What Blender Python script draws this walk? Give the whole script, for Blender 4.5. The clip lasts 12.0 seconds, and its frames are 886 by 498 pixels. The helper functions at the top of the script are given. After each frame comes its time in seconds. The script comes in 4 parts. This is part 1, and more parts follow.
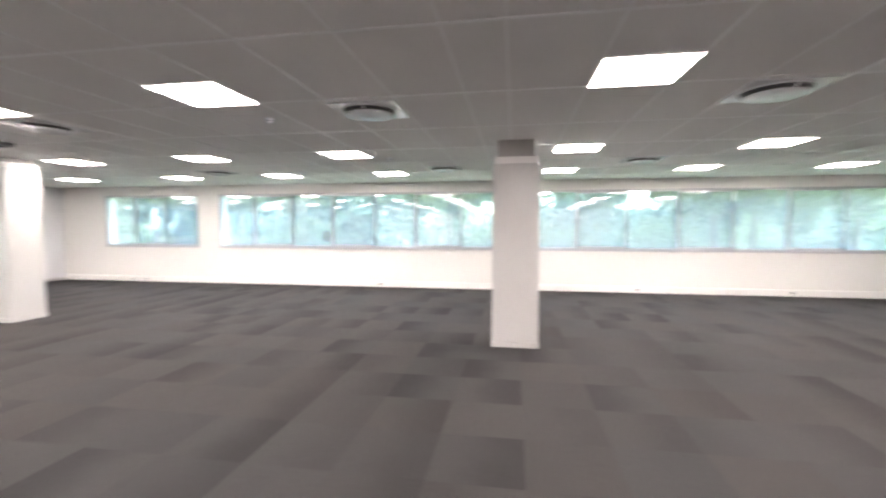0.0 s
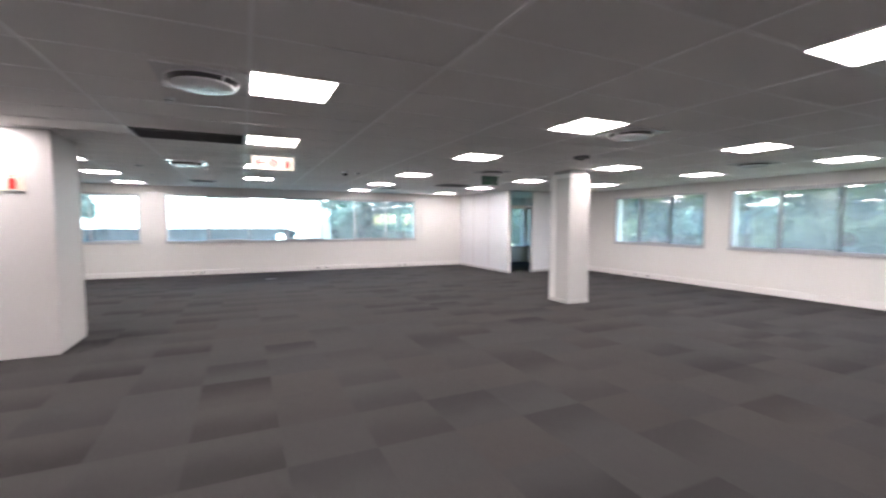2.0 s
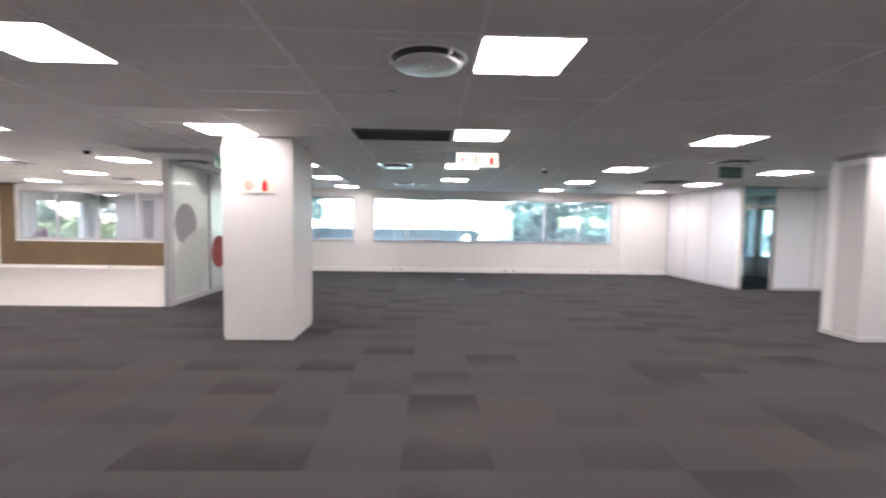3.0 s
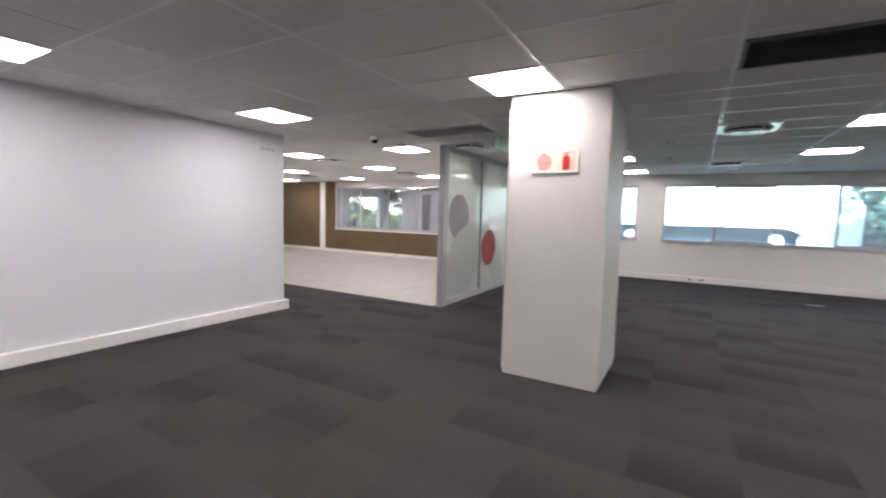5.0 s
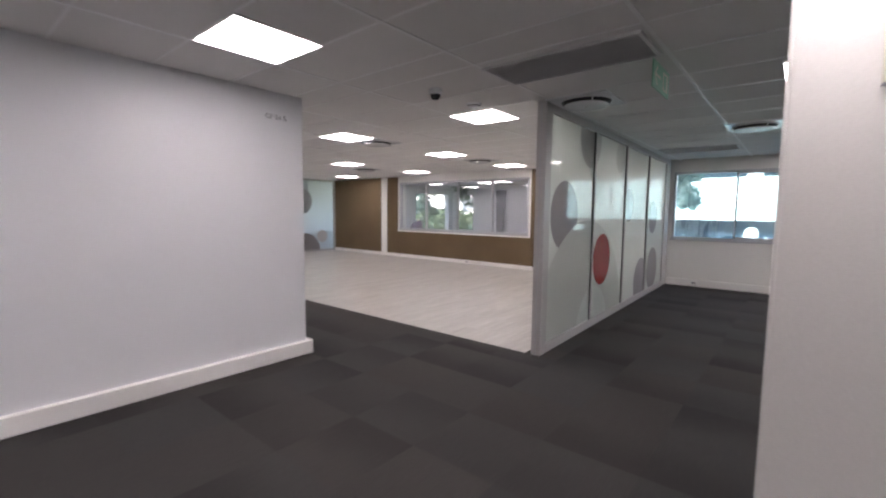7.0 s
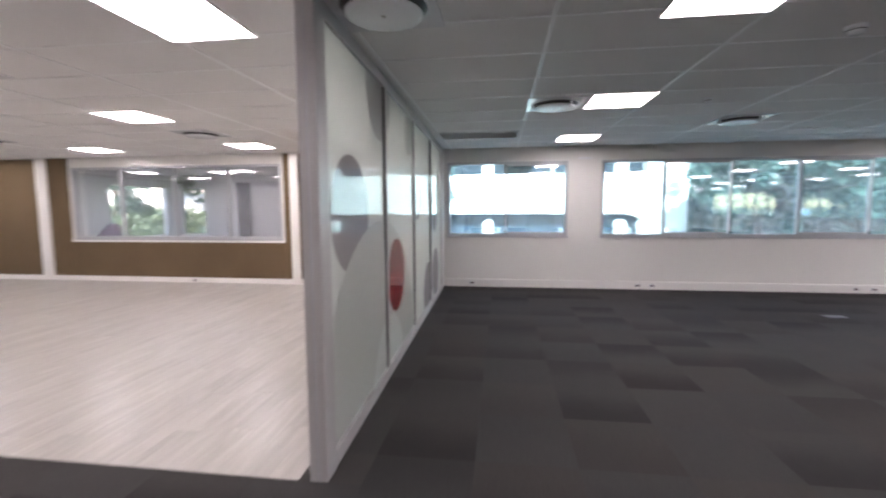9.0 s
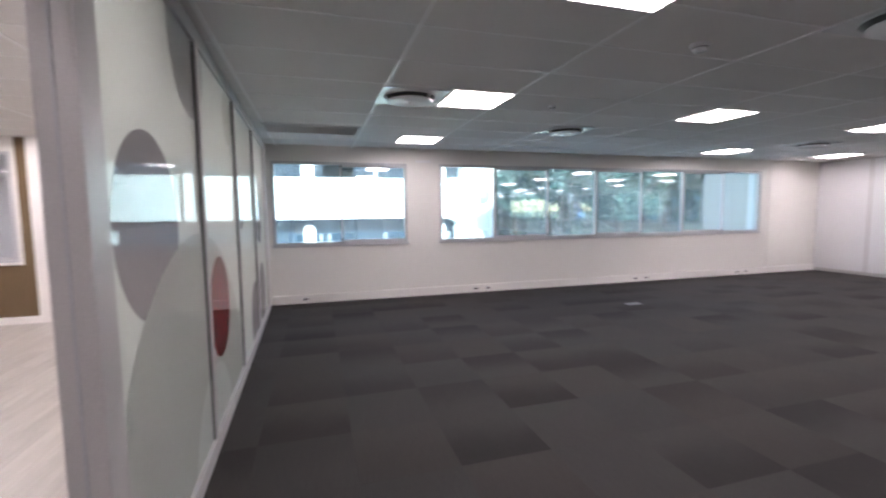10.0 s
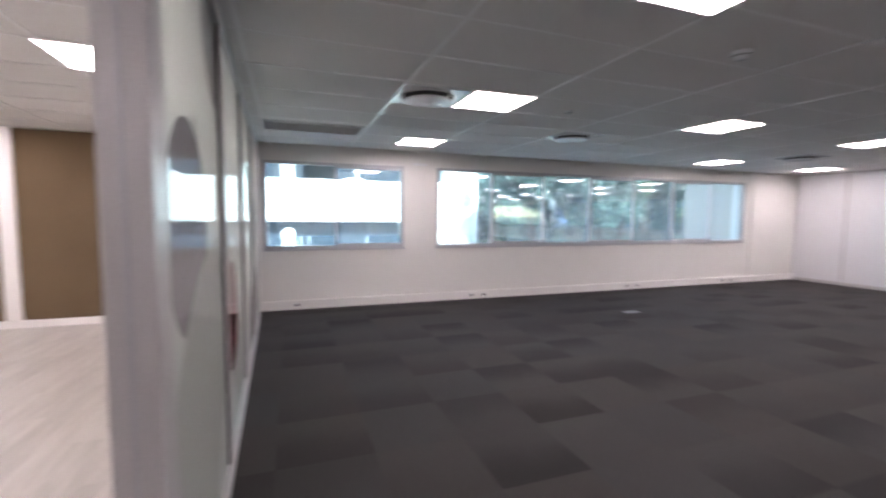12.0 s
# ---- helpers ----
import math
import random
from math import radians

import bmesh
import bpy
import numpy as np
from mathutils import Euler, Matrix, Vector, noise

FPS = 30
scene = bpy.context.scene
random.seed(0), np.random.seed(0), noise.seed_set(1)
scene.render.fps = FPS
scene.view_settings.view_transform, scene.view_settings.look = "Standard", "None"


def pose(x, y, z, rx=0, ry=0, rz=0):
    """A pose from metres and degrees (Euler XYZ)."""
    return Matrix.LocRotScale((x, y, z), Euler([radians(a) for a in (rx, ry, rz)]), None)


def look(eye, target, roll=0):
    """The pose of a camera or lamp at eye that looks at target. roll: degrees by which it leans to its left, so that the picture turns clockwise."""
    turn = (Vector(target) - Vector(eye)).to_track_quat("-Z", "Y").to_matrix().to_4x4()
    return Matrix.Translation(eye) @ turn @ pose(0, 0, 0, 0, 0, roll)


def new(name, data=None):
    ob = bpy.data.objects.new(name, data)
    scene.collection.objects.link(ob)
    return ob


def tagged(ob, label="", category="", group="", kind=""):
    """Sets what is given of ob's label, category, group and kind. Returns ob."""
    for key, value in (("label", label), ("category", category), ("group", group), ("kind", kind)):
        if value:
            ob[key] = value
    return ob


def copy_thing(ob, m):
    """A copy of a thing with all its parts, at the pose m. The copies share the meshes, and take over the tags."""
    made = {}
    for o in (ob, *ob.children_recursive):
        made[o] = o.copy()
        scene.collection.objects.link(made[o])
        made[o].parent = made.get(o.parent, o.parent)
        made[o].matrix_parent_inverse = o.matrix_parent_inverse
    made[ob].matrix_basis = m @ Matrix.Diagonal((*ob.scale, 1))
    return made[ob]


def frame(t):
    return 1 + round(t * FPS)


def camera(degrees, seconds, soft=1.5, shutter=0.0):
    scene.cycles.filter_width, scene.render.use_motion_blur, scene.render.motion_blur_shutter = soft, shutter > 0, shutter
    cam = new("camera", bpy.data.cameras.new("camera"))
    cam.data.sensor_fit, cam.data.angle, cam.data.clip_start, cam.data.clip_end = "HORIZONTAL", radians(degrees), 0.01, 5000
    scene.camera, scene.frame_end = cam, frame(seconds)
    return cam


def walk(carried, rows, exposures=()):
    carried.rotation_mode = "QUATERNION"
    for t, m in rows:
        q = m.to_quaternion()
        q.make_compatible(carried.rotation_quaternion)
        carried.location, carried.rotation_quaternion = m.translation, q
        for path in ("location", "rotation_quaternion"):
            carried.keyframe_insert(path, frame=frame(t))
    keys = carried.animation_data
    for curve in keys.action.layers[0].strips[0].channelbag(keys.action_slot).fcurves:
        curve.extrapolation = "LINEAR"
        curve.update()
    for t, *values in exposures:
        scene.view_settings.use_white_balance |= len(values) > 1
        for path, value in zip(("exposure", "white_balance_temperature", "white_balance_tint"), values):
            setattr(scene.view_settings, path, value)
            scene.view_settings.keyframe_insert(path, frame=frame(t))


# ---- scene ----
cam = camera(91.6, 12.0, soft=2.15, shutter=0.5)
PATH = [
    (0, (0.3, 0.338, 1.531), (-0.025, 2.309, 1.423), -0.0),
    (0.5, (0.048, 0.335, 1.514), (-0.844, 2.121, 1.391), -0.5),
    (1, (-0.26, 0.363, 1.521), (-1.582, 1.857, 1.387), -0.2),
    (1.5, (-0.599, 0.3, 1.515), (-2.206, 1.485, 1.392), -0.1),
    (2, (-1.005, 0.176, 1.55), (-2.815, 1.018, 1.432), 0.2),
    (2.5, (-1.406, 0.105, 1.547), (-3.352, 0.552, 1.437), 0.9),
    (3, (-1.824, -0.036, 1.527), (-3.82, 0.028, 1.414), 0.9),
    (3.5, (-2.306, -0.243, 1.53), (-4.283, -0.518, 1.401), 1.2),
    (5.5, (-4.034, -1.476, 1.507), (-5.65, -2.642, 1.335), 1.2),
    (6, (-4.533, -1.838, 1.514), (-6.059, -3.119, 1.337), 0.8),
    (6.5, (-5.015, -2.235, 1.498), (-6.522, -3.538, 1.324), 0.7),
    (8.5, (-6.943, -3.439, 1.486), (-8.824, -4.094, 1.302), -0.2),
    (9, (-7.388, -3.662, 1.496), (-9.362, -3.924, 1.309), -0.3),
    (9.5, (-7.804, -3.797, 1.483), (-9.791, -3.643, 1.319), -0.2),
    (10, (-8.102, -3.985, 1.509), (-10.014, -3.424, 1.337), -0.6),
    (10.5, (-8.243, -4.072, 1.51), (-10.006, -3.145, 1.334), -0.3),
    (11, (-8.259, -4.036, 1.523), (-9.916, -2.929, 1.351), 0.4),
    (11.5, (-8.297, -4.136, 1.53), (-9.98, -3.068, 1.374), 0.9),
    (12, (-8.383, -4.3, 1.514), (-10.26, -3.627, 1.362), 0.5),
]
# the clip's camera opens bright on the windows and then settles
EXPOSURES = [(0.0, 3.9, 6900, 8), (0.5, 3.75, 6800, 8), (1.0, 3.3, 6750, 9), (1.5, 3.1, 6700, 10), (2.5, 3.18, 6550, 10), (3.5, 3.25, 6550, 10), (5.5, 2.55, 6550, 10), (6.0, 2.45, 6550, 10), (6.5, 2.18, 6550, 10), (8.5, 2.74, 6550, 12), (9.5, 2.55, 6550, 13), (10.5, 2.9, 6650, 15.5), (11.5, 3.0, 6650, 17), (12.0, 2.72, 6650, 16)]
walk(cam, [(t, look(eye, target, roll)) for t, eye, target, roll in PATH], EXPOSURES)

# ---- world and light ----
SUN_DIR = (0.80, 0.0, 0.56)   # towards the sun, from the east
world = bpy.data.worlds.new("sky")
scene.world = world
world.use_nodes = True
wn = world.node_tree
sky = wn.nodes.new("ShaderNodeTexSky")
sky.sky_type = "NISHITA"
sky.sun_disc = False
sky.sun_elevation = math.asin(SUN_DIR[2] / Vector(SUN_DIR).length)
sky.sun_rotation = math.atan2(SUN_DIR[0], SUN_DIR[1])
wn.links.new(sky.outputs[0], wn.nodes["Background"].inputs[0])
wn.nodes["Background"].inputs[1].default_value = 0.15
sun = new("sun", bpy.data.lights.new("sun", "SUN"))
sun.data.energy, sun.data.angle, sun.data.color = 5.0, radians(0.6), (1.0, 0.95, 0.88)
sun.matrix_world = look(SUN_DIR, (0, 0, 0))
PANEL_GLOW = 4.0      # emission of the ceiling light panels


# ---- materials ----
def material(name, base, rough=0.6, metal=0.0, spec=0.5):
    m = bpy.data.materials.new(name)
    m.use_nodes = True
    b = m.node_tree.nodes["Principled BSDF"]
    b.inputs["Base Color"].default_value = (*base, 1)
    b.inputs["Roughness"].default_value = rough
    b.inputs["Metallic"].default_value = metal
    b.inputs["Specular IOR Level"].default_value = spec
    return m


def nd(m, kind, **sets):
    n = m.node_tree.nodes.new(kind)
    for k, v in sets.items():
        if k in n.inputs:
            n.inputs[k].default_value = v
    return n


def wire(m, a, ao, b, bi):
    m.node_tree.links.new(a.outputs[ao], b.inputs[bi])


def mottled(name, base, rough=0.6, metal=0.0, spec=0.5, big=0.6, small=60.0, amount=0.08, bump=0.05, stretch=(1, 1, 1)):
    """A painted or plain surface: broad patches and fine grain in colour, roughness and relief."""
    m = material(name, base, rough, metal, spec)
    b = m.node_tree.nodes["Principled BSDF"]
    tc = nd(m, "ShaderNodeTexCoord")
    mp = nd(m, "ShaderNodeMapping", Scale=stretch)
    wire(m, tc, "Object", mp, "Vector")
    n1 = nd(m, "ShaderNodeTexNoise", Scale=big, Detail=5.0)
    n2 = nd(m, "ShaderNodeTexNoise", Scale=small, Detail=3.0)
    wire(m, mp, "Vector", n1, "Vector")
    wire(m, mp, "Vector", n2, "Vector")
    add = m.node_tree.nodes.new("ShaderNodeMath")
    add.operation = "ADD"
    wire(m, n1, "Fac", add, 0)
    wire(m, n2, "Fac", add, 1)
    ramp = nd(m, "ShaderNodeMapRange")
    ramp.inputs["From Min"].default_value = 0.7
    ramp.inputs["From Max"].default_value = 1.3
    ramp.inputs["To Min"].default_value = 1.0 - amount
    ramp.inputs["To Max"].default_value = 1.0 + amount * 0.6
    wire(m, add, 0, ramp, "Value")
    mul = m.node_tree.nodes.new("ShaderNodeVectorMath")
    mul.operation = "SCALE"
    mul.inputs[0].default_value = base
    wire(m, ramp, "Result", mul, "Scale")
    wire(m, mul, 0, b, "Base Color")
    bp = nd(m, "ShaderNodeBump", Strength=bump, Distance=0.01)
    wire(m, n2, "Fac", bp, "Height")
    wire(m, bp, "Normal", b, "Normal")
    return m


wall_paint = mottled("wall_paint", (0.79, 0.774, 0.735), 0.55, big=0.5, small=180, amount=0.04, bump=0.04)
grey_paint = mottled("grey_paint", (0.73, 0.73, 0.75), 0.5, big=0.6, small=160, amount=0.05, bump=0.04)
column_paint = mottled("column_paint", (0.585, 0.567, 0.543), 0.5, big=0.9, small=150, amount=0.06, bump=0.04)
collar_paint = mottled("collar_paint", (0.42, 0.40, 0.38), 0.6, amount=0.1)
skirting_paint = mottled("skirting_paint", (0.87, 0.85, 0.82), 0.35, big=1.5, small=90, amount=0.06)
tile_white = mottled("ceiling_tile", (0.80, 0.79, 0.78), 0.9, spec=0.1, big=0.9, small=220, amount=0.07, bump=0.25)
tee_white = mottled("tee_enamel", (0.86, 0.86, 0.86), 0.32, spec=0.6, amount=0.03)
plate_white = mottled("plate_enamel", (0.87, 0.88, 0.90), 0.27, spec=0.6, amount=0.04)
frame_alu = mottled("window_aluminium", (0.46, 0.465, 0.48), 0.4, metal=0.2, small=120, amount=0.08)
part_alu = mottled("partition_aluminium", (0.50, 0.485, 0.475), 0.38, metal=0.12, small=140, amount=0.08)
dark_seal = mottled("dark_seal", (0.06, 0.06, 0.065), 0.6)
dark_metal = mottled("dark_metal", (0.05, 0.05, 0.052), 0.45, amount=0.2)
grille_grey = mottled("grille_grey", (0.16, 0.16, 0.165), 0.5, amount=0.15)
panel_white = mottled("partition_panel", (0.76, 0.76, 0.77), 0.24, big=0.7, small=100, amount=0.04, bump=0.01)
brown_fabric = mottled("brown_pinboard", (0.165, 0.118, 0.070), 0.9, spec=0.15, big=1.2, small=320, amount=0.16, bump=0.3)
sign_cream = mottled("sign_cream", (0.62, 0.59, 0.48), 0.3, amount=0.03)
sign_red = mottled("sign_red", (0.50, 0.014, 0.009), 0.35, amount=0.08)
sign_green = mottled("sign_green", (0.22, 0.46, 0.33), 0.35, amount=0.08)
# sign green darkened for a sign face that gets no light
unlit_green = mottled("unlit_green", (0.05, 0.13, 0.085), 0.4, amount=0.1)
ink_grey = mottled("ink_grey", (0.22, 0.22, 0.23), 0.6)
black_plastic = mottled("black_plastic", (0.02, 0.02, 0.022), 0.25)
purple_fabric = mottled("purple_fabric", (0.14, 0.03, 0.10), 0.85, small=200, amount=0.2, bump=0.3)
dark_door = mottled("dark_door", (0.06, 0.065, 0.075), 0.45, amount=0.12)
white_render = mottled("white_render", (0.82, 0.81, 0.79), 0.8, small=20, amount=0.08, bump=0.2)
upper_glazing = mottled("upper_glazing", (0.02, 0.03, 0.045), 0.3, spec=0.2, big=0.3, amount=0.3)
curtain_grey = mottled("curtain_grey", (0.10, 0.10, 0.11), 0.9, spec=0.1, amount=0.15)
undercroft_shade = mottled("undercroft_shade", (0.03, 0.05, 0.075), 0.12, big=0.3, amount=0.3)
beige_render = mottled("beige_render", (0.42, 0.38, 0.33), 0.85, small=18, amount=0.10)
room_grey = mottled("room_grey", (0.60, 0.60, 0.62), 0.7, amount=0.08)
grey_render = mottled("grey_render", (0.36, 0.37, 0.39), 0.85, small=18, amount=0.12)
bark = mottled("bark", (0.05, 0.04, 0.034), 0.95, small=14, amount=0.35, bump=0.8, stretch=(3, 3, 0.6))
grass = mottled("grass", (0.10, 0.13, 0.05), 0.95, big=0.15, small=9, amount=0.4, bump=0.6)
blue_glazing = mottled("blue_glazing", (0.06, 0.13, 0.24), 0.15, big=0.5, amount=0.3)
boulder_stone = mottled("boulder_stone", (0.30, 0.27, 0.22), 0.85, big=1.2, small=14, amount=0.25, bump=0.5)
paving = mottled("pale_paving", (0.42, 0.41, 0.38), 0.9, big=0.3, small=12, amount=0.2)
screed = mottled("screed", (0.10, 0.095, 0.09), 0.9)


def emissive(name, colour, strength):
    m = material(name, (0.8, 0.8, 0.8), 0.6)
    b = m.node_tree.nodes["Principled BSDF"]
    b.inputs["Emission Color"].default_value = (*colour, 1)
    b.inputs["Emission Strength"].default_value = strength
    return m


lamp_glow = emissive("light_diffuser", (1.0, 0.91, 0.955), PANEL_GLOW)


def leafy(name, base, other):
    m = material(name, base, 0.6, spec=0.3)
    b = m.node_tree.nodes["Principled BSDF"]
    geo = nd(m, "ShaderNodeNewGeometry")
    mix = m.node_tree.nodes.new("ShaderNodeMix")
    mix.data_type = "RGBA"
    mix.inputs[6].default_value, mix.inputs[7].default_value = (*base, 1), (*other, 1)
    wire(m, geo, "Random Per Island", mix, 0)
    wire(m, mix, 2, b, "Base Color")
    tr = nd(m, "ShaderNodeBsdfTranslucent")
    wire(m, mix, 2, tr, "Color")
    sh = nd(m, "ShaderNodeMixShader", Fac=0.4)
    out = m.node_tree.nodes["Material Output"]
    wire(m, b, 0, sh, 1)
    wire(m, tr, 0, sh, 2)
    wire(m, sh, 0, out, "Surface")
    return m


leaf_a = leafy("leaf_green", (0.08, 0.12, 0.07), (0.14, 0.19, 0.12))
leaf_b = leafy("leaf_bluish", (0.075, 0.125, 0.115), (0.13, 0.20, 0.18))


def glass(name, tint, gloss=1.0, haze=0.11, mirror=0.15):
    """A double-glazed solar pane: tinted see-through with a mirror gloss by angle."""
    m = bpy.data.materials.new(name)
    m.use_nodes = True
    t = m.node_tree
    t.nodes.remove(t.nodes["Principled BSDF"])
    tr = nd(m, "ShaderNodeBsdfTransparent")
    tr.inputs[0].default_value = (*tint, 1)
    gl = nd(m, "ShaderNodeBsdfGlossy", Roughness=0.012)
    gl.inputs[0].default_value = (gloss, gloss, gloss, 1)
    lw = nd(m, "ShaderNodeLayerWeight", Blend=0.5)
    pw = m.node_tree.nodes.new("ShaderNodeMath")
    pw.operation = "POWER"
    pw.inputs[1].default_value = 5.0
    wire(m, lw, "Facing", pw, 0)
    ma = m.node_tree.nodes.new("ShaderNodeMath")
    ma.operation = "MULTIPLY_ADD"
    ma.inputs[1].default_value, ma.inputs[2].default_value = 1.0 - mirror, mirror
    wire(m, pw, 0, ma, 0)
    sh = nd(m, "ShaderNodeMixShader")
    wire(m, ma, 0, sh, 0)
    wire(m, tr, 0, sh, 1)
    wire(m, gl, 0, sh, 2)
    # a faint veil of dust, raised to imitate bright haze over the view
    veil = nd(m, "ShaderNodeBsdfTranslucent")
    veil.inputs[0].default_value = (0.74, 0.80, 0.84, 1)
    n = nd(m, "ShaderNodeTexNoise", Scale=1.3, Detail=4.0)
    tc = nd(m, "ShaderNodeTexCoord")
    wire(m, tc, "Object", n, "Vector")
    mr = nd(m, "ShaderNodeMapRange")
    mr.inputs["To Min"].default_value, mr.inputs["To Max"].default_value = haze * 0.6, haze * 1.4
    wire(m, n, "Fac", mr, "Value")
    top = nd(m, "ShaderNodeMixShader")
    wire(m, mr, 0, top, 0)
    wire(m, sh, 0, top, 1)
    wire(m, veil, 0, top, 2)
    wire(m, top, 0, t.nodes["Material Output"], "Surface")
    return m


window_glass = glass("window_glass", (0.77, 0.95, 1.0), haze=0.06, mirror=0.19)
hazy_glass = glass("hazy_glass", (0.84, 0.955, 0.98), haze=0.15, mirror=0.17)
inner_glass = glass("inner_glass", (0.93, 0.94, 0.95), haze=0.03, mirror=0.17)


def film(name, base, through_part):
    """Glass faced with a milky film: diffuse, a little translucent, glossy in front."""
    m = mottled(name, base, 0.03, big=0.8, small=30, amount=0.03, bump=0.0)
    b = m.node_tree.nodes["Principled BSDF"]
    tr = nd(m, "ShaderNodeBsdfTranslucent")
    tr.inputs[0].default_value = (*base, 1)
    add = nd(m, "ShaderNodeMixShader", Fac=through_part)
    wire(m, b, 0, add, 1)
    wire(m, tr, 0, add, 2)
    wire(m, add, 0, m.node_tree.nodes["Material Output"], "Surface")
    return m


film_milk = film("milky_film", (0.76, 0.79, 0.75), 0.5)
film_pale = film("pale_film", (0.67, 0.69, 0.65), 0.45)
film_grey = film("grey_film", (0.42, 0.40, 0.40), 0.3)
film_soft = film("soft_grey_film", (0.60, 0.60, 0.58), 0.42)
film_red = film("red_film", (0.27, 0.026, 0.026), 0.1)
film_day = film("day_film", (0.72, 0.76, 0.77), 0.72)
film_day_pale = film("day_film_pale", (0.60, 0.66, 0.67), 0.62)
film_day_grey = film("day_film_grey", (0.48, 0.49, 0.49), 0.55)
film_day_dark = film("day_film_dark", (0.40, 0.37, 0.37), 0.45)
film_day_warm = film("day_film_warm", (0.68, 0.63, 0.60), 0.6)


def carpet(name, by_object):
    """Loop-pile carpet tile: each tile shades from a lighter to a darker edge, by its own random amount and turn."""
    m = material(name, (0.066, 0.0605, 0.058), 0.95, spec=0.12)
    t = m.node_tree
    b = t.nodes["Principled BSDF"]
    uv = nd(m, "ShaderNodeTexCoord")
    if by_object:
        rnd, ro = nd(m, "ShaderNodeObjectInfo"), "Random"
    else:
        rnd, ro = nd(m, "ShaderNodeNewGeometry"), "Random Per Island"
    white = nd(m, "ShaderNodeTexWhiteNoise")
    white.noise_dimensions = "1D"
    wire(m, rnd, ro, white, "W")
    sep = nd(m, "ShaderNodeSeparateXYZ")
    wire(m, uv, "UV", sep, 0)
    cs = nd(m, "ShaderNodeSeparateColor")
    wire(m, white, "Color", cs, 0)

    def maths(op, a, bb, c=None):
        n = t.nodes.new("ShaderNodeMath")
        n.operation = op
        for i, v in enumerate((a, bb, c)):
            if v is None:
                continue
            if isinstance(v, (int, float)):
                n.inputs[i].default_value = v
            else:
                t.links.new(v, n.inputs[i])
        return n.outputs[0]

    # the gradient's side is turned over on some of the tiles
    flip = maths("GREATER_THAN", cs.outputs[1], 0.8)
    v1 = maths("SUBTRACT", 1.0, sep.outputs[1])
    side = maths("ADD", maths("MULTIPLY", flip, v1), maths("MULTIPLY", maths("SUBTRACT", 1.0, flip), sep.outputs[1]))
    n0 = nd(m, "ShaderNodeTexNoise", Scale=2.2, Detail=3.0)
    wire(m, uv, "Object", n0, "Vector")
    band = nd(m, "ShaderNodeMapRange")
    band.interpolation_type = "SMOOTHSTEP"
    band.inputs["From Min"].default_value = 0.25
    band.inputs["From Max"].default_value = 1.0
    t.links.new(maths("ADD", side, maths("MULTIPLY", maths("SUBTRACT", n0.outputs["Fac"], 0.25), 0.45)), band.inputs["Value"])
    deep = maths("MULTIPLY", band.outputs[0], maths("MULTIPLY", maths("POWER", cs.outputs[0], 1.5), 0.41))
    tone = maths("SUBTRACT", maths("ADD", 0.97, maths("MULTIPLY", cs.outputs[2], 0.09)), deep)
    grain = nd(m, "ShaderNodeTexNoise", Scale=260.0, Detail=2.0)
    wire(m, uv, "Object", grain, "Vector")
    streak = nd(m, "ShaderNodeTexNoise", Scale=18.0, Detail=4.0)
    mp = nd(m, "ShaderNodeMapping", Scale=(0.35, 6.0, 1.0))
    wire(m, uv, "Object", mp, "Vector")
    wire(m, mp, "Vector", streak, "Vector")
    tone = maths("MULTIPLY", tone, maths("ADD", 0.72, maths("MULTIPLY", grain.outputs["Fac"], 0.36)))
    tone = maths("MULTIPLY", tone, maths("ADD", 0.86, maths("MULTIPLY", streak.outputs["Fac"], 0.28)))
    mul = t.nodes.new("ShaderNodeVectorMath")
    mul.operation = "SCALE"
    shade = t.nodes.new("ShaderNodeMix")
    shade.data_type = "RGBA"
    shade.inputs[6].default_value, shade.inputs[7].default_value = (0.0625, 0.0573, 0.0535, 1), (0.0588, 0.0573, 0.0557, 1)
    t.links.new(cs.outputs[1], shade.inputs[0])
    t.links.new(shade.outputs[2], mul.inputs[0])
    t.links.new(tone, mul.inputs["Scale"])
    wire(m, mul, 0, b, "Base Color")
    bp = nd(m, "ShaderNodeBump", Strength=0.5, Distance=0.004)
    wire(m, grain, "Fac", bp, "Height")
    wire(m, bp, "Normal", b, "Normal")
    return m


carpet_tile = carpet("carpet_tile", True)
carpet_rest = carpet("carpet_rest", False)


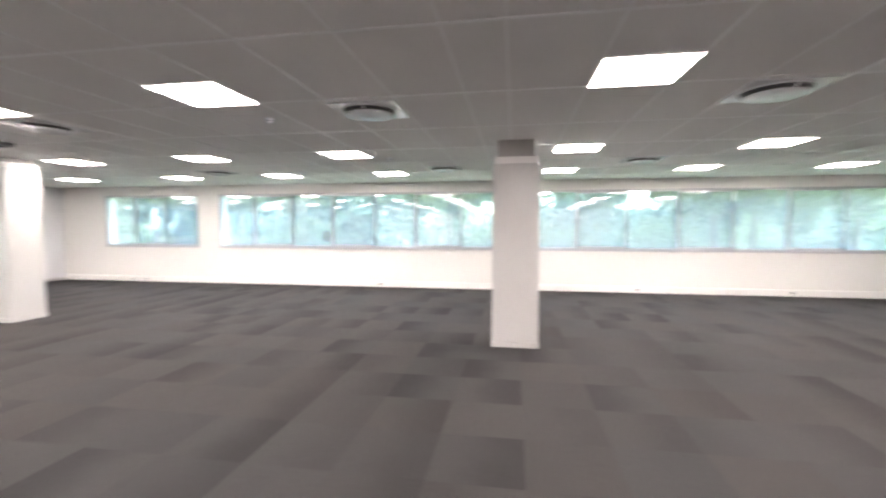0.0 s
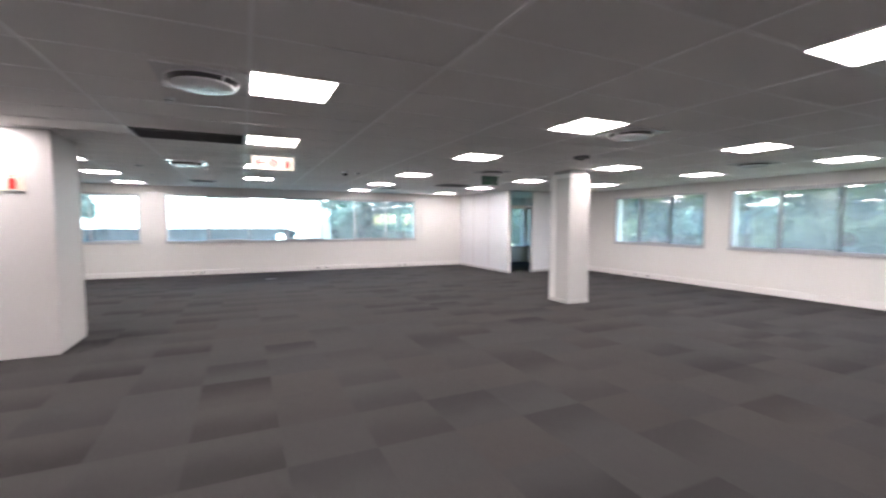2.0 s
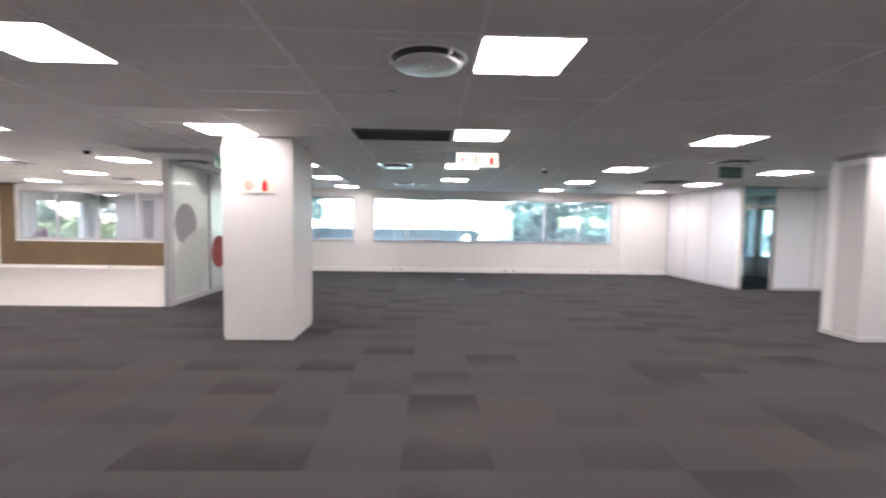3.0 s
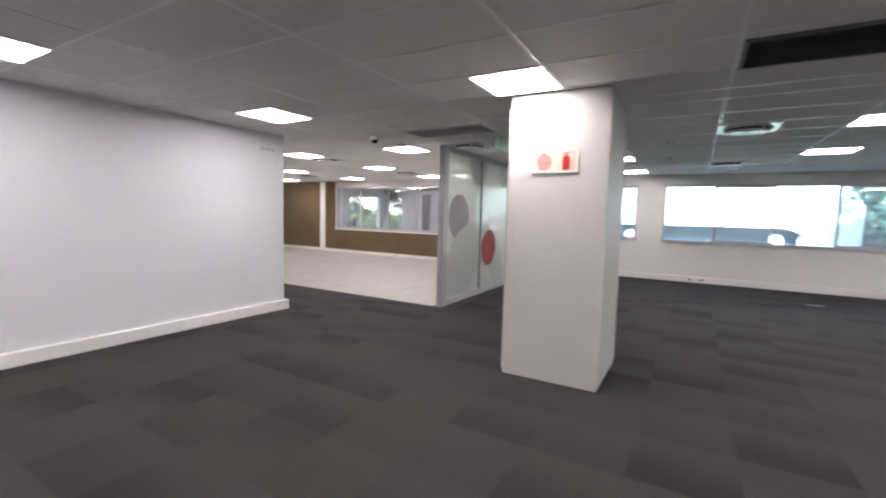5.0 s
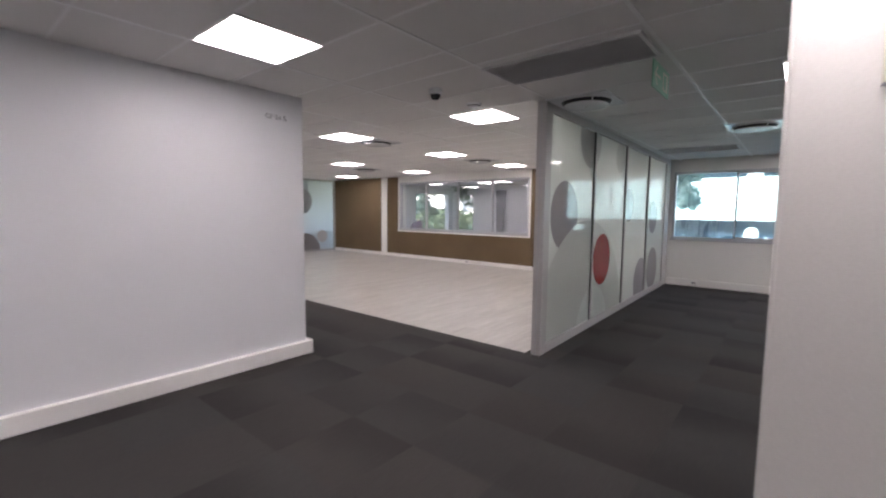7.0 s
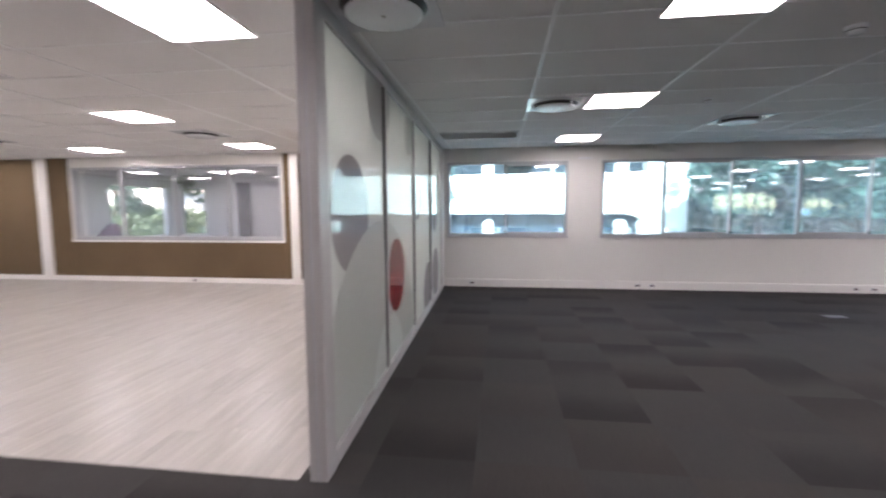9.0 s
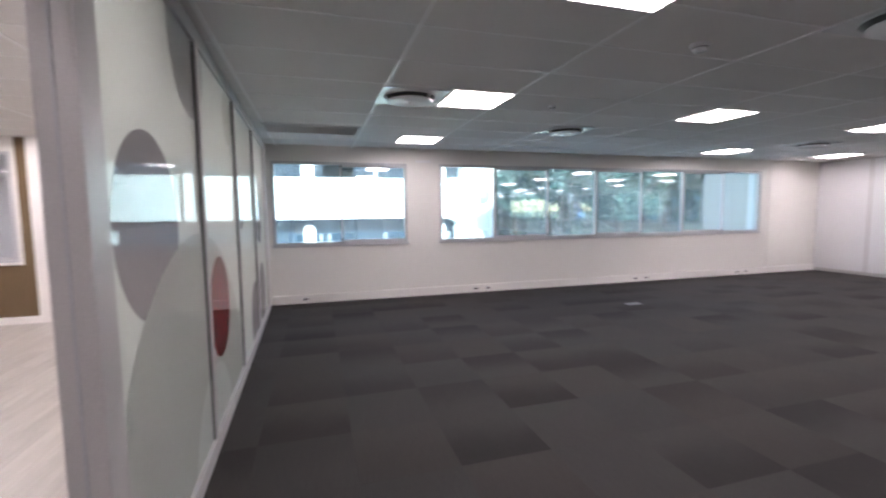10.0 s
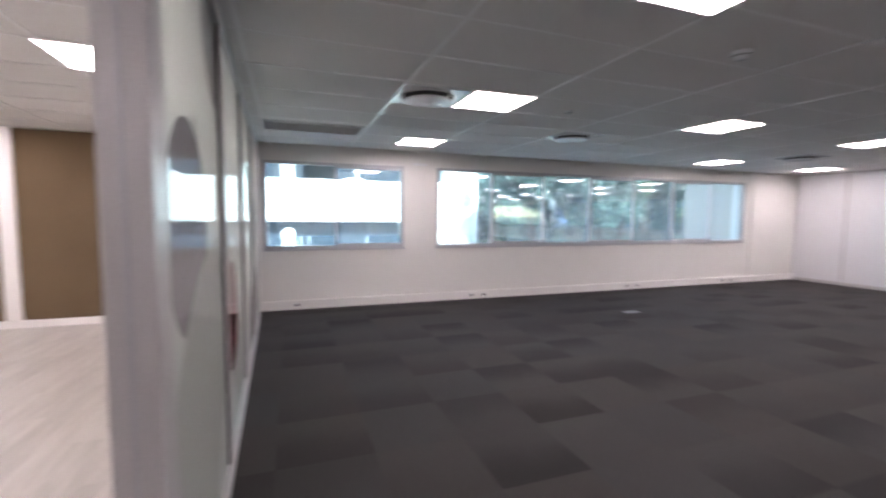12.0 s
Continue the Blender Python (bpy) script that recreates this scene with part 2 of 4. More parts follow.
def planks(name, by_object):
    m = material(name, (0.55, 0.5, 0.46), 0.3)
    t = m.node_tree
    b = t.nodes["Principled BSDF"]
    tc = nd(m, "ShaderNodeTexCoord")
    if by_object:
        rnd, ro = nd(m, "ShaderNodeObjectInfo"), "Random"
    else:
        rnd, ro = nd(m, "ShaderNodeNewGeometry"), "Random Per Island"
    off = t.nodes.new("ShaderNodeVectorMath")
    off.operation = "MULTIPLY_ADD"
    wire(m, rnd, ro, off, 0)
    off.inputs[1].default_value = (37, 19, 5)
    wire(m, tc, "Object", off, 2)
    mp = nd(m, "ShaderNodeMapping", Scale=(0.7, 5.0, 1.0))
    wire(m, off, 0, mp, "Vector")
    n = nd(m, "ShaderNodeTexNoise", Scale=2.4, Detail=7.0, Roughness=0.62, Distortion=0.5)
    wire(m, mp, "Vector", n, "Vector")
    ramp = nd(m, "ShaderNodeValToRGB")
    e = ramp.color_ramp.elements
    e[0].position, e[0].color = 0.25, (0.345, 0.322, 0.290, 1)
    e[1].position, e[1].color = 0.72, (0.485, 0.462, 0.424, 1)
    wire(m, n, "Fac", ramp, 0)
    hue = nd(m, "ShaderNodeHueSaturation")
    mr = nd(m, "ShaderNodeMapRange")
    mr.inputs["To Min"].default_value, mr.inputs["To Max"].default_value = 0.94, 1.05
    wire(m, rnd, ro, mr, "Value")
    wire(m, mr, 0, hue, "Value")
    wire(m, ramp, 0, hue, "Color")
    wire(m, hue, 0, b, "Base Color")
    bp = nd(m, "ShaderNodeBump", Strength=0.08, Distance=0.004)
    wire(m, n, "Fac", bp, "Height")
    wire(m, bp, "Normal", b, "Normal")
    return m


plank_tile = planks("pale_plank", True)
plank_rest = planks("pale_plank_rest", False)


# ---- mesh helpers ----
def box(bm, x0, x1, y0, y1, z0, z1, r=0.0, mat=0):
    out = bmesh.ops.create_cube(bm, size=1.0, matrix=Matrix.LocRotScale(((x0 + x1) / 2, (y0 + y1) / 2, (z0 + z1) / 2), None, (x1 - x0, y1 - y0, z1 - z0)))
    vs = out["verts"]
    if r > 0:
        es = {e for v in vs for e in v.link_edges}
        res = bmesh.ops.bevel(bm, geom=list(es), offset=r, segments=2, affect="EDGES", profile=0.5)
        for f in res["faces"]:
            f.material_index = mat
    if mat:
        for f in {f for v in vs if v.is_valid for f in v.link_faces}:
            f.material_index = mat
    return bm


def bx(x0, x1, y0, y1, z0, z1, r=0.0):
    return box(bmesh.new(), x0, x1, y0, y1, z0, z1, r)


def lathe(profile, n=40, bm=None, centre=(0, 0, 0)):
    """Turns a list of (radius, height) about the z axis."""
    bm = bm or bmesh.new()
    rings = []
    for r, z in profile:
        rings.append([bm.verts.new((centre[0] + r * math.cos(2 * math.pi * k / n), centre[1] + r * math.sin(2 * math.pi * k / n), centre[2] + z)) for k in range(n)] if r > 1e-5
                     else [bm.verts.new((centre[0], centre[1], centre[2] + z))])
    for a, b in zip(rings, rings[1:]):
        for k in range(n):
            j = (k + 1) % n
            q = [a[k % len(a)], a[j % len(a)], b[j % len(b)], b[k % len(b)]]
            q = list(dict.fromkeys(q))
            if len(q) > 2:
                bm.faces.new(q)
    bmesh.ops.recalc_face_normals(bm, faces=bm.faces)
    return bm


def tube(bm, pts, radii, n=8):
    """A tapered tube through points."""
    rings = []
    for i, p in enumerate(pts):
        p = Vector(p)
        d = Vector(pts[min(i + 1, len(pts) - 1)]) - Vector(pts[max(i - 1, 0)])
        q = d.to_track_quat("Z", "Y")
        rings.append([bm.verts.new(p + q @ Vector((radii[i] * math.cos(2 * math.pi * k / n), radii[i] * math.sin(2 * math.pi * k / n), 0))) for k in range(n)])
    for a, b in zip(rings, rings[1:]):
        for k in range(n):
            bm.faces.new((a[k], a[(k + 1) % n], b[(k + 1) % n], b[k]))
    bm.faces.new(list(reversed(rings[0])))
    bm.faces.new(rings[-1])
    return bm


def finish(name, bm, mats, smooth=False):
    me = bpy.data.meshes.new(name)
    bm.to_mesh(me)
    bm.free()
    for m in mats if isinstance(mats, (list, tuple)) else [mats]:
        me.materials.append(m)
    if smooth:
        me.shade_smooth()
    return new(name, me)


def part(name, bm, mats, parent, label="", smooth=False):
    ob = finish(name, bm, mats, smooth)
    ob.parent = parent
    if label:
        tagged(ob, label)
    return ob


def thing(name, at, label, category, group="", kind="", turn=0):
    e = new(name)
    e.matrix_basis = pose(*at, 0, 0, turn)
    e.empty_display_size = 0.1
    return tagged(e, label, category, group, kind)


def structure(name, bm, mats, label, category, smooth=False):
    return tagged(finish(name, bm, mats, smooth), label, category, kind="structure")


H = 2.595          # ceiling height
XW, YN = -15.63, 10.72   # inner faces of the west and north walls
YS, XE = -6.50, 9.50     # inner faces of the south wall and of the closing east wall
YG = -4.70         # north face of the glazed partition
YB, XB = -16.10, -15.50  # south and west walls of the pale-floored room
T = 0.30
SILL, HEAD = 0.975, 2.355


def wall_x(bm, x0, x1, y0, y1, holes, z0=0.0, z1=H + 0.5):
    """A wall that runs along y between x0 and x1, with holes (y0, y1, z0, z1)."""
    at = y0
    for a, b, c, d in sorted(holes):
        if a > at:
            box(bm, x0, x1, at, a, z0, z1)
        box(bm, x0, x1, a, b, z0, c)
        box(bm, x0, x1, a, b, d, z1)
        at = b
    if y1 > at:
        box(bm, x0, x1, at, y1, z0, z1)


def wall_y(bm, x0, x1, y0, y1, holes, z0=0.0, z1=H + 0.5):
    at = x0
    for a, b, c, d in sorted(holes):
        if a > at:
            box(bm, at, a, y0, y1, z0, z1)
        box(bm, a, b, y0, y1, z0, c)
        box(bm, a, b, y0, y1, d, z1)
        at = b
    if x1 > at:
        box(bm, at, x1, y0, y1, z0, z1)


# ---- large structure ----
W_A, W_B, W_C = (-4.66, -2.43), (-1.83, 5.86), (9.88, 10.68)
N_0, N_1, N_2, N_3 = (-15.55, -14.30), (-10.95, -8.06), (-7.45, 0.06), (0.68, 8.30)
BW = (-12.68, -7.97)
bm = bmesh.new()
wall_x(bm, XW - T, XW, YG - 0.06, YN, [(*W_A, SILL, HEAD), (*W_B, SILL, HEAD), (*W_C, 0.62, 2.2)], -0.5)
structure("wall_west", bm, wall_paint, "white painted outer wall with long ribbon windows", "wall")
bm = bmesh.new()
wall_y(bm, XW - T, XE + T, YN, YN + T, [(*N_0, 0.62, 2.2), (*N_1, SILL, HEAD), (*N_2, SILL, HEAD), (*N_3, SILL, HEAD)], -0.5)
structure("wall_north", bm, wall_paint, "white painted outer wall with long ribbon windows", "wall")
structure("wall_east", bx(XE, XE + T, YS - T, YN, -0.5, H + 0.5), wall_paint, "plain white painted wall closing the office", "wall")
bm = bx(-8.0, XE, YS - T, YS, -0.5, H + 0.5)
box(bm, -8.0, -7.7, YB - T, YS - T, -0.5, H + 0.5)
structure("wall_south", bm, grey_paint, "smooth pale grey painted inner wall", "wall")
bm = bmesh.new()
wall_x(bm, XB - T, XB, YB, YG - 0.13, [(*BW, 0.90, 2.39)], -0.5)
structure("wall_brown_room", bm, wall_paint, "white wall behind brown pinboard panels", "wall")
bm = bx(XW, XE, YB - 3, YN, -0.5, -0.012)
box(bm, -20.5, XW, -14.4, -6.6, -0.5, -0.012)
structure("floor_slab", bm, screed, "grey floor screed under the carpet and planks", "floor")
bm = bx(XW - T, XE + T, YB - 3.3, YN + T, H + 0.5, H + 0.8)
box(bm, -20.7, XW - T, -14.6, -6.4, H + 0.5, H + 0.8)
structure("roof_slab", bm, grey_render, "flat concrete roof slab", "roof")

# skirting trunking along the outer walls, chunky skirting along the inner one
bm = bmesh.new()
box(bm, XW, XW + 0.045, YG, 7.70, 0.0, 0.132, 0.006)
box(bm, XW + 0.001, XW + 0.052, YG, 7.70, 0.132, 0.147, 0.003)
structure("baseboard_west", bm, skirting_paint, "white plastic skirting trunking with sockets", "baseboard")
bm = bmesh.new()
box(bm, -12.34, XE, YN - 0.045, YN, 0.0, 0.132, 0.006)
box(bm, -12.34, XE, YN - 0.052, YN - 0.001, 0.132, 0.147, 0.003)
structure("baseboard_north", bm, skirting_paint, "white plastic skirting trunking with sockets", "baseboard")
bm = bmesh.new()
box(bm, -8.055, XE, YS, YS + 0.055, 0.0, 0.14, 0.008)
box(bm, -8.055, -8.0, YS - T, YS, 0.0, 0.14, 0.006)
structure("baseboard_south", bm, skirting_paint, "thick white painted skirting board", "baseboard")
bm = bmesh.new()
box(bm, XB, XB + 0.03, YB, YG - 0.14, 0.0, 0.10, 0.005)
structure("baseboard_brown_room", bm, skirting_paint, "white skirting below brown pinboards", "baseboard")

# ceiling: lay-in tiles 1.2 x 0.6 on an exposed tee grid, odd strips over the column lines
xs = [-8.25 - 0.6 * k for k in range(13)][::-1] + [-7.9 + 0.6 * k for k in range(14)] + [0.25 + 0.6 * k for k in range(16)]
ys = [0.24 + 1.2 * k for k in range(-14, 10)]
bm = bmesh.new()
rnd = random.Random(4)
for i in range(len(xs) - 1):
    for j in range(len(ys) - 1):
        x0, x1, y0, y1 = max(xs[i], XW), min(xs[i + 1], XE), max(ys[j], YB), min(ys[j + 1], YN)
        if x1 - x0 < 0.05 or y1 - y0 < 0.05 or (x0 > -8.0 and y1 < YS):
            continue
        dz = rnd.uniform(0.0, 0.002)
        box(bm, x0 + 0.006, x1 - 0.006, y0 + 0.006, y1 - 0.006, H + 0.004 + dz, H + 0.02, mat=0)
for x in xs:
    if XW < x < XE:
        box(bm, x - 0.009, x + 0.009, YB if x < -8 else YS, YN, H + 0.001, H + 0.03, mat=1)
for y in ys:
    if YB < y < YN:
        box(bm, XW, XE if y > YS else -8.0, y - 0.014, y + 0.014, H, H + 0.031, mat=1)
box(bm, XW, XE, YB, YN, H + 0.04, H + 0.06, mat=0)
structure("ceiling", bm, [tile_white, tee_white], "suspended ceiling of white lay-in tiles on a tee grid", "ceiling")


# ---- windows ----
def window(name, along, a, b, z0, z1, bars, plane, outward, label, sashes=True, pane_glass=window_glass):
    """A ribbon window: outer frame, mullions, sliding sashes with their own rails, panes and an inner sill."""
    w = thing(name, (0, 0, 0), label, "window", kind="structure")

    def bb(u0, u1, d0, d1, q0, q1, r=0.0):
        lo, hi = sorted((plane + outward * d0, plane + outward * d1))
        return bx(lo, hi, u0, u1, q0, q1, r) if along == "y" else bx(u0, u1, lo, hi, q0, q1, r)

    fr = 0.045
    for q0, q1 in ((z0, z0 + fr), (z1 - fr, z1)):
        part("window_frame", bb(a, b, -0.012, 0.10, q0, q1, 0.004), frame_alu, w)
    for u0, u1 in ((a, a + fr), (b - fr, b)):
        part("window_frame", bb(u0, u1, -0.012, 0.10, z0 + fr, z1 - fr, 0.004), frame_alu, w)
    part("window_sill", bb(a - 0.02, b + 0.02, -0.035, -0.012, z0 - 0.03, z0 + 0.004, 0.004), frame_alu, w)
    edges = [a + fr, *bars, b - fr]
    for k, u in enumerate(bars):
        half = 0.011 if k % 2 or len(bars) == 1 else 0.021
        m = part("mullion", bb(u - half, u + half, -0.004, 0.085, z0 + fr, z1 - fr, 0.004), frame_alu, w)
        if sashes:
            part("seal", bb(u + half, u + half + 0.007, 0.004, 0.08, z0 + fr, z1 - fr), dark_seal, m, "dark rubber seal")
            if half < 0.02:
                part("latch", bb(u - 0.017, u + 0.017, -0.022, -0.004, z0 + fr, z0 + fr + 0.05, 0.004), dark_metal, m, "small black sash latch")
                part("latch", bb(u - 0.014, u + 0.014, -0.018, -0.004, z1 - fr - 0.035, z1 - fr, 0.004), dark_metal, m, "small black sash latch")
    for i, (u0, u1) in enumerate(zip(edges, edges[1:])):
        depth = 0.03 if (i % 2 and sashes) else 0.055
        g0 = u0 + (0.018 if i else 0)
        g1 = u1 - (0.018 if i < len(edges) - 2 else 0)
        if i % 2 and sashes:
            for q0, q1 in ((z0 + fr, z0 + fr + 0.03), (z1 - fr - 0.03, z1 - fr)):
                part("sash_rail", bb(g0, g1, depth - 0.012, depth + 0.018, q0, q1, 0.003), frame_alu, w)
        p = part("pane", bb(g0, g1, depth, depth + 0.005, z0 + fr, z1 - fr), pane_glass, w)
        p.visible_shadow = False
    return w


window("window_1", "y", *W_A, SILL, HEAD, [-3.56], XW, -1, "two-pane aluminium window looking at a white building")
window("window_2", "y", *W_B, SILL, HEAD, [-0.74, 0.37, 1.47, 2.57, 3.66, 4.76], XW, -1, "long seven-pane aluminium ribbon window with ceiling lights mirrored in it")
window("window_3", "y", *W_C, 0.62, 2.2, [], XW, -1, "narrow window of the dark corner room", False)
window("window_8", "x", *N_0, 0.62, 2.2, [], YN, 1, "window of the dark corner room beside its outer corner", False)
window("window_4", "x", *N_1, SILL, HEAD, [-10.04, -9.07], YN, 1, "three-pane aluminium window looking at trees", True, hazy_glass)
window("window_5", "x", *N_2, SILL, HEAD, [-6.41, -5.36, -4.26, -3.15, -2.09, -0.98], YN, 1, "long aluminium ribbon window looking at trees", True, hazy_glass)
window("window_6", "x", *N_3, SILL, HEAD, [1.74, 2.83, 3.93, 5.05, 6.15, 7.22], YN, 1, "long aluminium ribbon window looking at trees", True, hazy_glass)
window("window_7", "y", *BW, 0.90, 2.39, [-11.53, -10.30, -9.12], XB, -1, "inner window between brown pinboards, four panes", False, inner_glass)

# ---- sockets in the trunking ----
dull_red = mottled("dull_red", (0.14, 0.04, 0.04), 0.5)
socket = thing("socket_outlet", (XW + 0.052, -4.19, 0.075), "small dark socket outlet set in white trunking", "socket", "sockets in the trunking")
part("faceplate", bx(0, 0.006, -0.042, 0.042, -0.026, 0.026, 0.002), plate_white, socket)
part("insert", bx(0.006, 0.009, -0.034, -0.002, -0.018, 0.018, 0.001), dark_metal, socket, "dark socket insert")
part("insert", bx(0.006, 0.009, 0.004, 0.034, -0.014, 0.014, 0.001), dull_red, socket, "dull red dedicated socket insert")
for y in (-1.16, -0.91, 2.42, 2.70, 5.21, 5.46):
    copy_thing(socket, pose(XW + 0.052, y, 0.075))
for x in (-10.08, -9.65, -2.99, -0.05, 3.1, 6.24):
    copy_thing(socket, pose(x, YN - 0.052, 0.075, 0, 0, -90))
for y in (-9.91, -15.6):
    copy_thing(socket, pose(XB + 0.03, y, 0.05))
copy_thing(socket, pose(-12.0, YN - 0.052, 0.075, 0, 0, -90))


# ---- columns ----
def column(name, x0, x1, y0, y1, label, collar, neck=2.30):
    c = thing(name, ((x0 + x1) / 2, (y0 + y1) / 2, 0), label, "column")
    w, d = (x1 - x0) / 2, (y1 - y0) / 2
    top = neck if collar else H
    part("shaft", bx(-w, w, -d, d, 0.0, top, 0.012), column_paint, c)
    if collar:
        part("cap_band", bx(-w + 0.012, w - 0.012, -d + 0.012, d - 0.012, top, top + 0.085, 0.006), skirting_paint, c, "pale band at the head of the cladding")
        part("collar", bx(-w + 0.05, w - 0.05, -d + 0.05, d - 0.05, top + 0.085, H), collar_paint, c, "bare grey concrete neck")
        part("plinth", bx(-w - 0.014, w + 0.014, -d - 0.014, d + 0.014, 0.0, 0.07, 0.006), column_paint, c)
    else:
        part("shadow_gap", bx(-w + 0.02, w - 0.02, -d + 0.02, d - 0.02, H - 0.001, H + 0.03), dark_seal, c)
    for sx in (-1, 1):
        for sy in (-1, 1):
            part("corner_bead", bx(sx * w - 0.007, sx * w + 0.007, sy * d - 0.007, sy * d + 0.007, 0.08 if collar else 0.05, top - 0.12, 0.003), column_paint, c)
    return c


column("column", -8.28, -7.38, -2.65, -1.78, "broad square off-white column carrying a fire sign", False)
c1 = column("column", -8.05, -7.49, 5.86, 6.36, "slim off-white clad column on the carpet", True, 2.44)
part("cover_strip", bx(-0.25, -0.10, -0.262, -0.25, 0.07, 2.44, 0.004), skirting_paint, c1, "raised vertical cover strip")
column("column", 0.04, 0.60, 5.76, 6.30, "slim off-white clad column with a grey neck", True)

# ---- white panel partition of the corner room ----
YP, XP = 7.70, -12.37
pt = thing("partition_1", (0, 0, 0), "white panelled partition of the corner room with grey joint strips", "partition", kind="structure")
posts = [XW, -14.58, -13.53, XP]
for u0, u1 in zip(posts, posts[1:]):
    part("panel", bx(u0 + 0.012, u1 - 0.012, YP, YP + 0.08, 0.07, H - 0.02, 0.004), panel_white, pt)
    part("base_rail", bx(u0, u1, YP - 0.012, YP + 0.09, 0.0, 0.07, 0.004), part_alu, pt)
for u in posts[1:-1]:
    part("joint_strip", bx(u - 0.022, u + 0.022, YP - 0.006, YP + 0.086, 0.07, H - 0.02, 0.003), part_alu, pt)
part("head_rail", bx(XW, XP, YP - 0.008, YP + 0.088, H - 0.02, H, 0.002), part_alu, pt)
part("corner_post", bx(XP - 0.05, XP, YP - 0.006, YP + 0.10, 0.0, H - 0.02, 0.004), skirting_paint, pt)
DY0, DY1 = 7.83, 8.60
for u0, u1 in ((DY1 + 0.05, 9.62), (9.66, YN)):
    part("panel", bx(XP - 0.08, XP, u0, u1, 0.07, H - 0.02, 0.004), panel_white, pt)
    part("base_rail", bx(XP - 0.09, XP + 0.012, u0, u1, 0.0, 0.07, 0.004), part_alu, pt)
part("joint_strip", bx(XP - 0.086, XP + 0.006, 9.62, 9.66, 0.0, H - 0.02, 0.003), part_alu, pt)
part("head_rail", bx(XP - 0.088, XP + 0.008, YP + 0.10, YN, H - 0.02, H, 0.002), part_alu, pt)
tp = part("transom_pane", bx(XP - 0.045, XP - 0.037, DY0 - 0.03, DY1 + 0.05, 2.13, H - 0.02), window_glass, pt)
door = thing("door_1", (XP, 0, 0), "dark door standing open into the unlit corner room", "door", kind="structure")
part("door_frame", bx(-0.09, 0.008, DY0 - 0.04, DY0, 0.0, 2.13, 0.004), part_alu, door)
part("door_frame", bx(-0.09, 0.008, DY1, DY1 + 0.05, 0.0, 2.13, 0.004), part_alu, door)
part("door_frame", bx(-0.09, 0.008, DY0, DY1, 2.08, 2.13, 0.004), part_alu, door)
leaf = part("door_leaf", bx(-0.86, -0.10, DY0 + 0.005, DY0 + 0.045, 0.01, 2.07, 0.004), dark_door, door)
part("door_handle", bx(-0.82, -0.70, DY0 + 0.07, DY0 + 0.09, 0.98, 1.0, 0.004), part_alu, leaf)

# ---- glazed partition with circle film ----
gp = thing("partition_2", (-9.52, -4.585, 0), "aluminium-framed glass partition with a milky film of circles", "partition", kind="structure", turn=1.27)
# local: x runs west from the end post, y = 0 is the front plane
gx = [-0.14, -1.50, -2.89, -4.29, -5.69]
part("end_post", bx(-0.14, 0.0, -0.105, 0.0, 0.0, H, 0.006), part_alu, gp, "broad grey aluminium end post")
part("post_bead", bx(-0.002, 0.003, -0.060, -0.050, 0.0, H - 0.01, 0.001), frame_alu, gp)
part("end_post", bx(-6.06, -5.69, -0.10, -0.008, 0.0, H, 0.004), part_alu, gp)
part("base_rail", bx(-5.69, -0.14, -0.10, -0.003, 0.0, 0.10, 0.006), part_alu, gp)
part("head_rail", bx(-5.69, -0.14, -0.10, -0.003, 2.505, H, 0.006), part_alu, gp)
for x in gx[1:-1]:
    part("mullion", bx(x - 0.022, x + 0.022, -0.10, -0.004, 0.10, 2.505, 0.004), part_alu, gp)
    part("seal", bx(x - 0.030, x + 0.030, -0.055, -0.018, 0.10, 2.505), dark_seal, gp)


def clip_poly(pts, x0, x1, z0, z1):
    """Cuts a polygon of (x, z) to a rectangle."""
    for ax, lim, keep in ((0, x0, 1), (0, x1, -1), (1, z0, 1), (1, z1, -1)):
        out = []
        for p, q in zip(pts, pts[1:] + pts[:1]):
            ip, iq = keep * (p[ax] - lim) >= 0, keep * (q[ax] - lim) >= 0
            if ip:
                out.append(p)
            if ip != iq:
                s = (lim - p[ax]) / (q[ax] - p[ax])
                out.append((p[0] + s * (q[0] - p[0]), p[1] + s * (q[1] - p[1])))
        pts = out
        if not pts:
            return []
    return pts


def sheet(poly, y, thick, facing):
    """A thin upright sheet in the xz plane."""
    bm = bmesh.new()
    f = bm.faces.new([bm.verts.new((x, y, z)) for x, z in poly])
    r = bmesh.ops.extrude_face_region(bm, geom=[f])
    bmesh.ops.translate(bm, verts=[v for v in r["geom"] if isinstance(v, bmesh.types.BMVert)], vec=(0, facing * thick, 0))
    bmesh.ops.recalc_face_normals(bm, faces=bm.faces)
    return bm


def circle_film(parent, panes, discs, y, facing, z0, z1):
    """Round film cut-outs laid in layers on the panes."""
    for layer, (cx, cz, r, mat, label) in enumerate(discs):
        ring = [(cx + r * math.cos(2 * math.pi * k / 72), cz + r * math.sin(2 * math.pi * k / 72)) for k in range(72)]
        for pane, x0, x1 in panes:
            poly = clip_poly(ring, x0, x1, z0, z1)
            if len(poly) > 2:
                part("film_circle", sheet(poly, y + facing * 0.0006 * (layer + 1), 0.0004, facing), mat, pane, label)


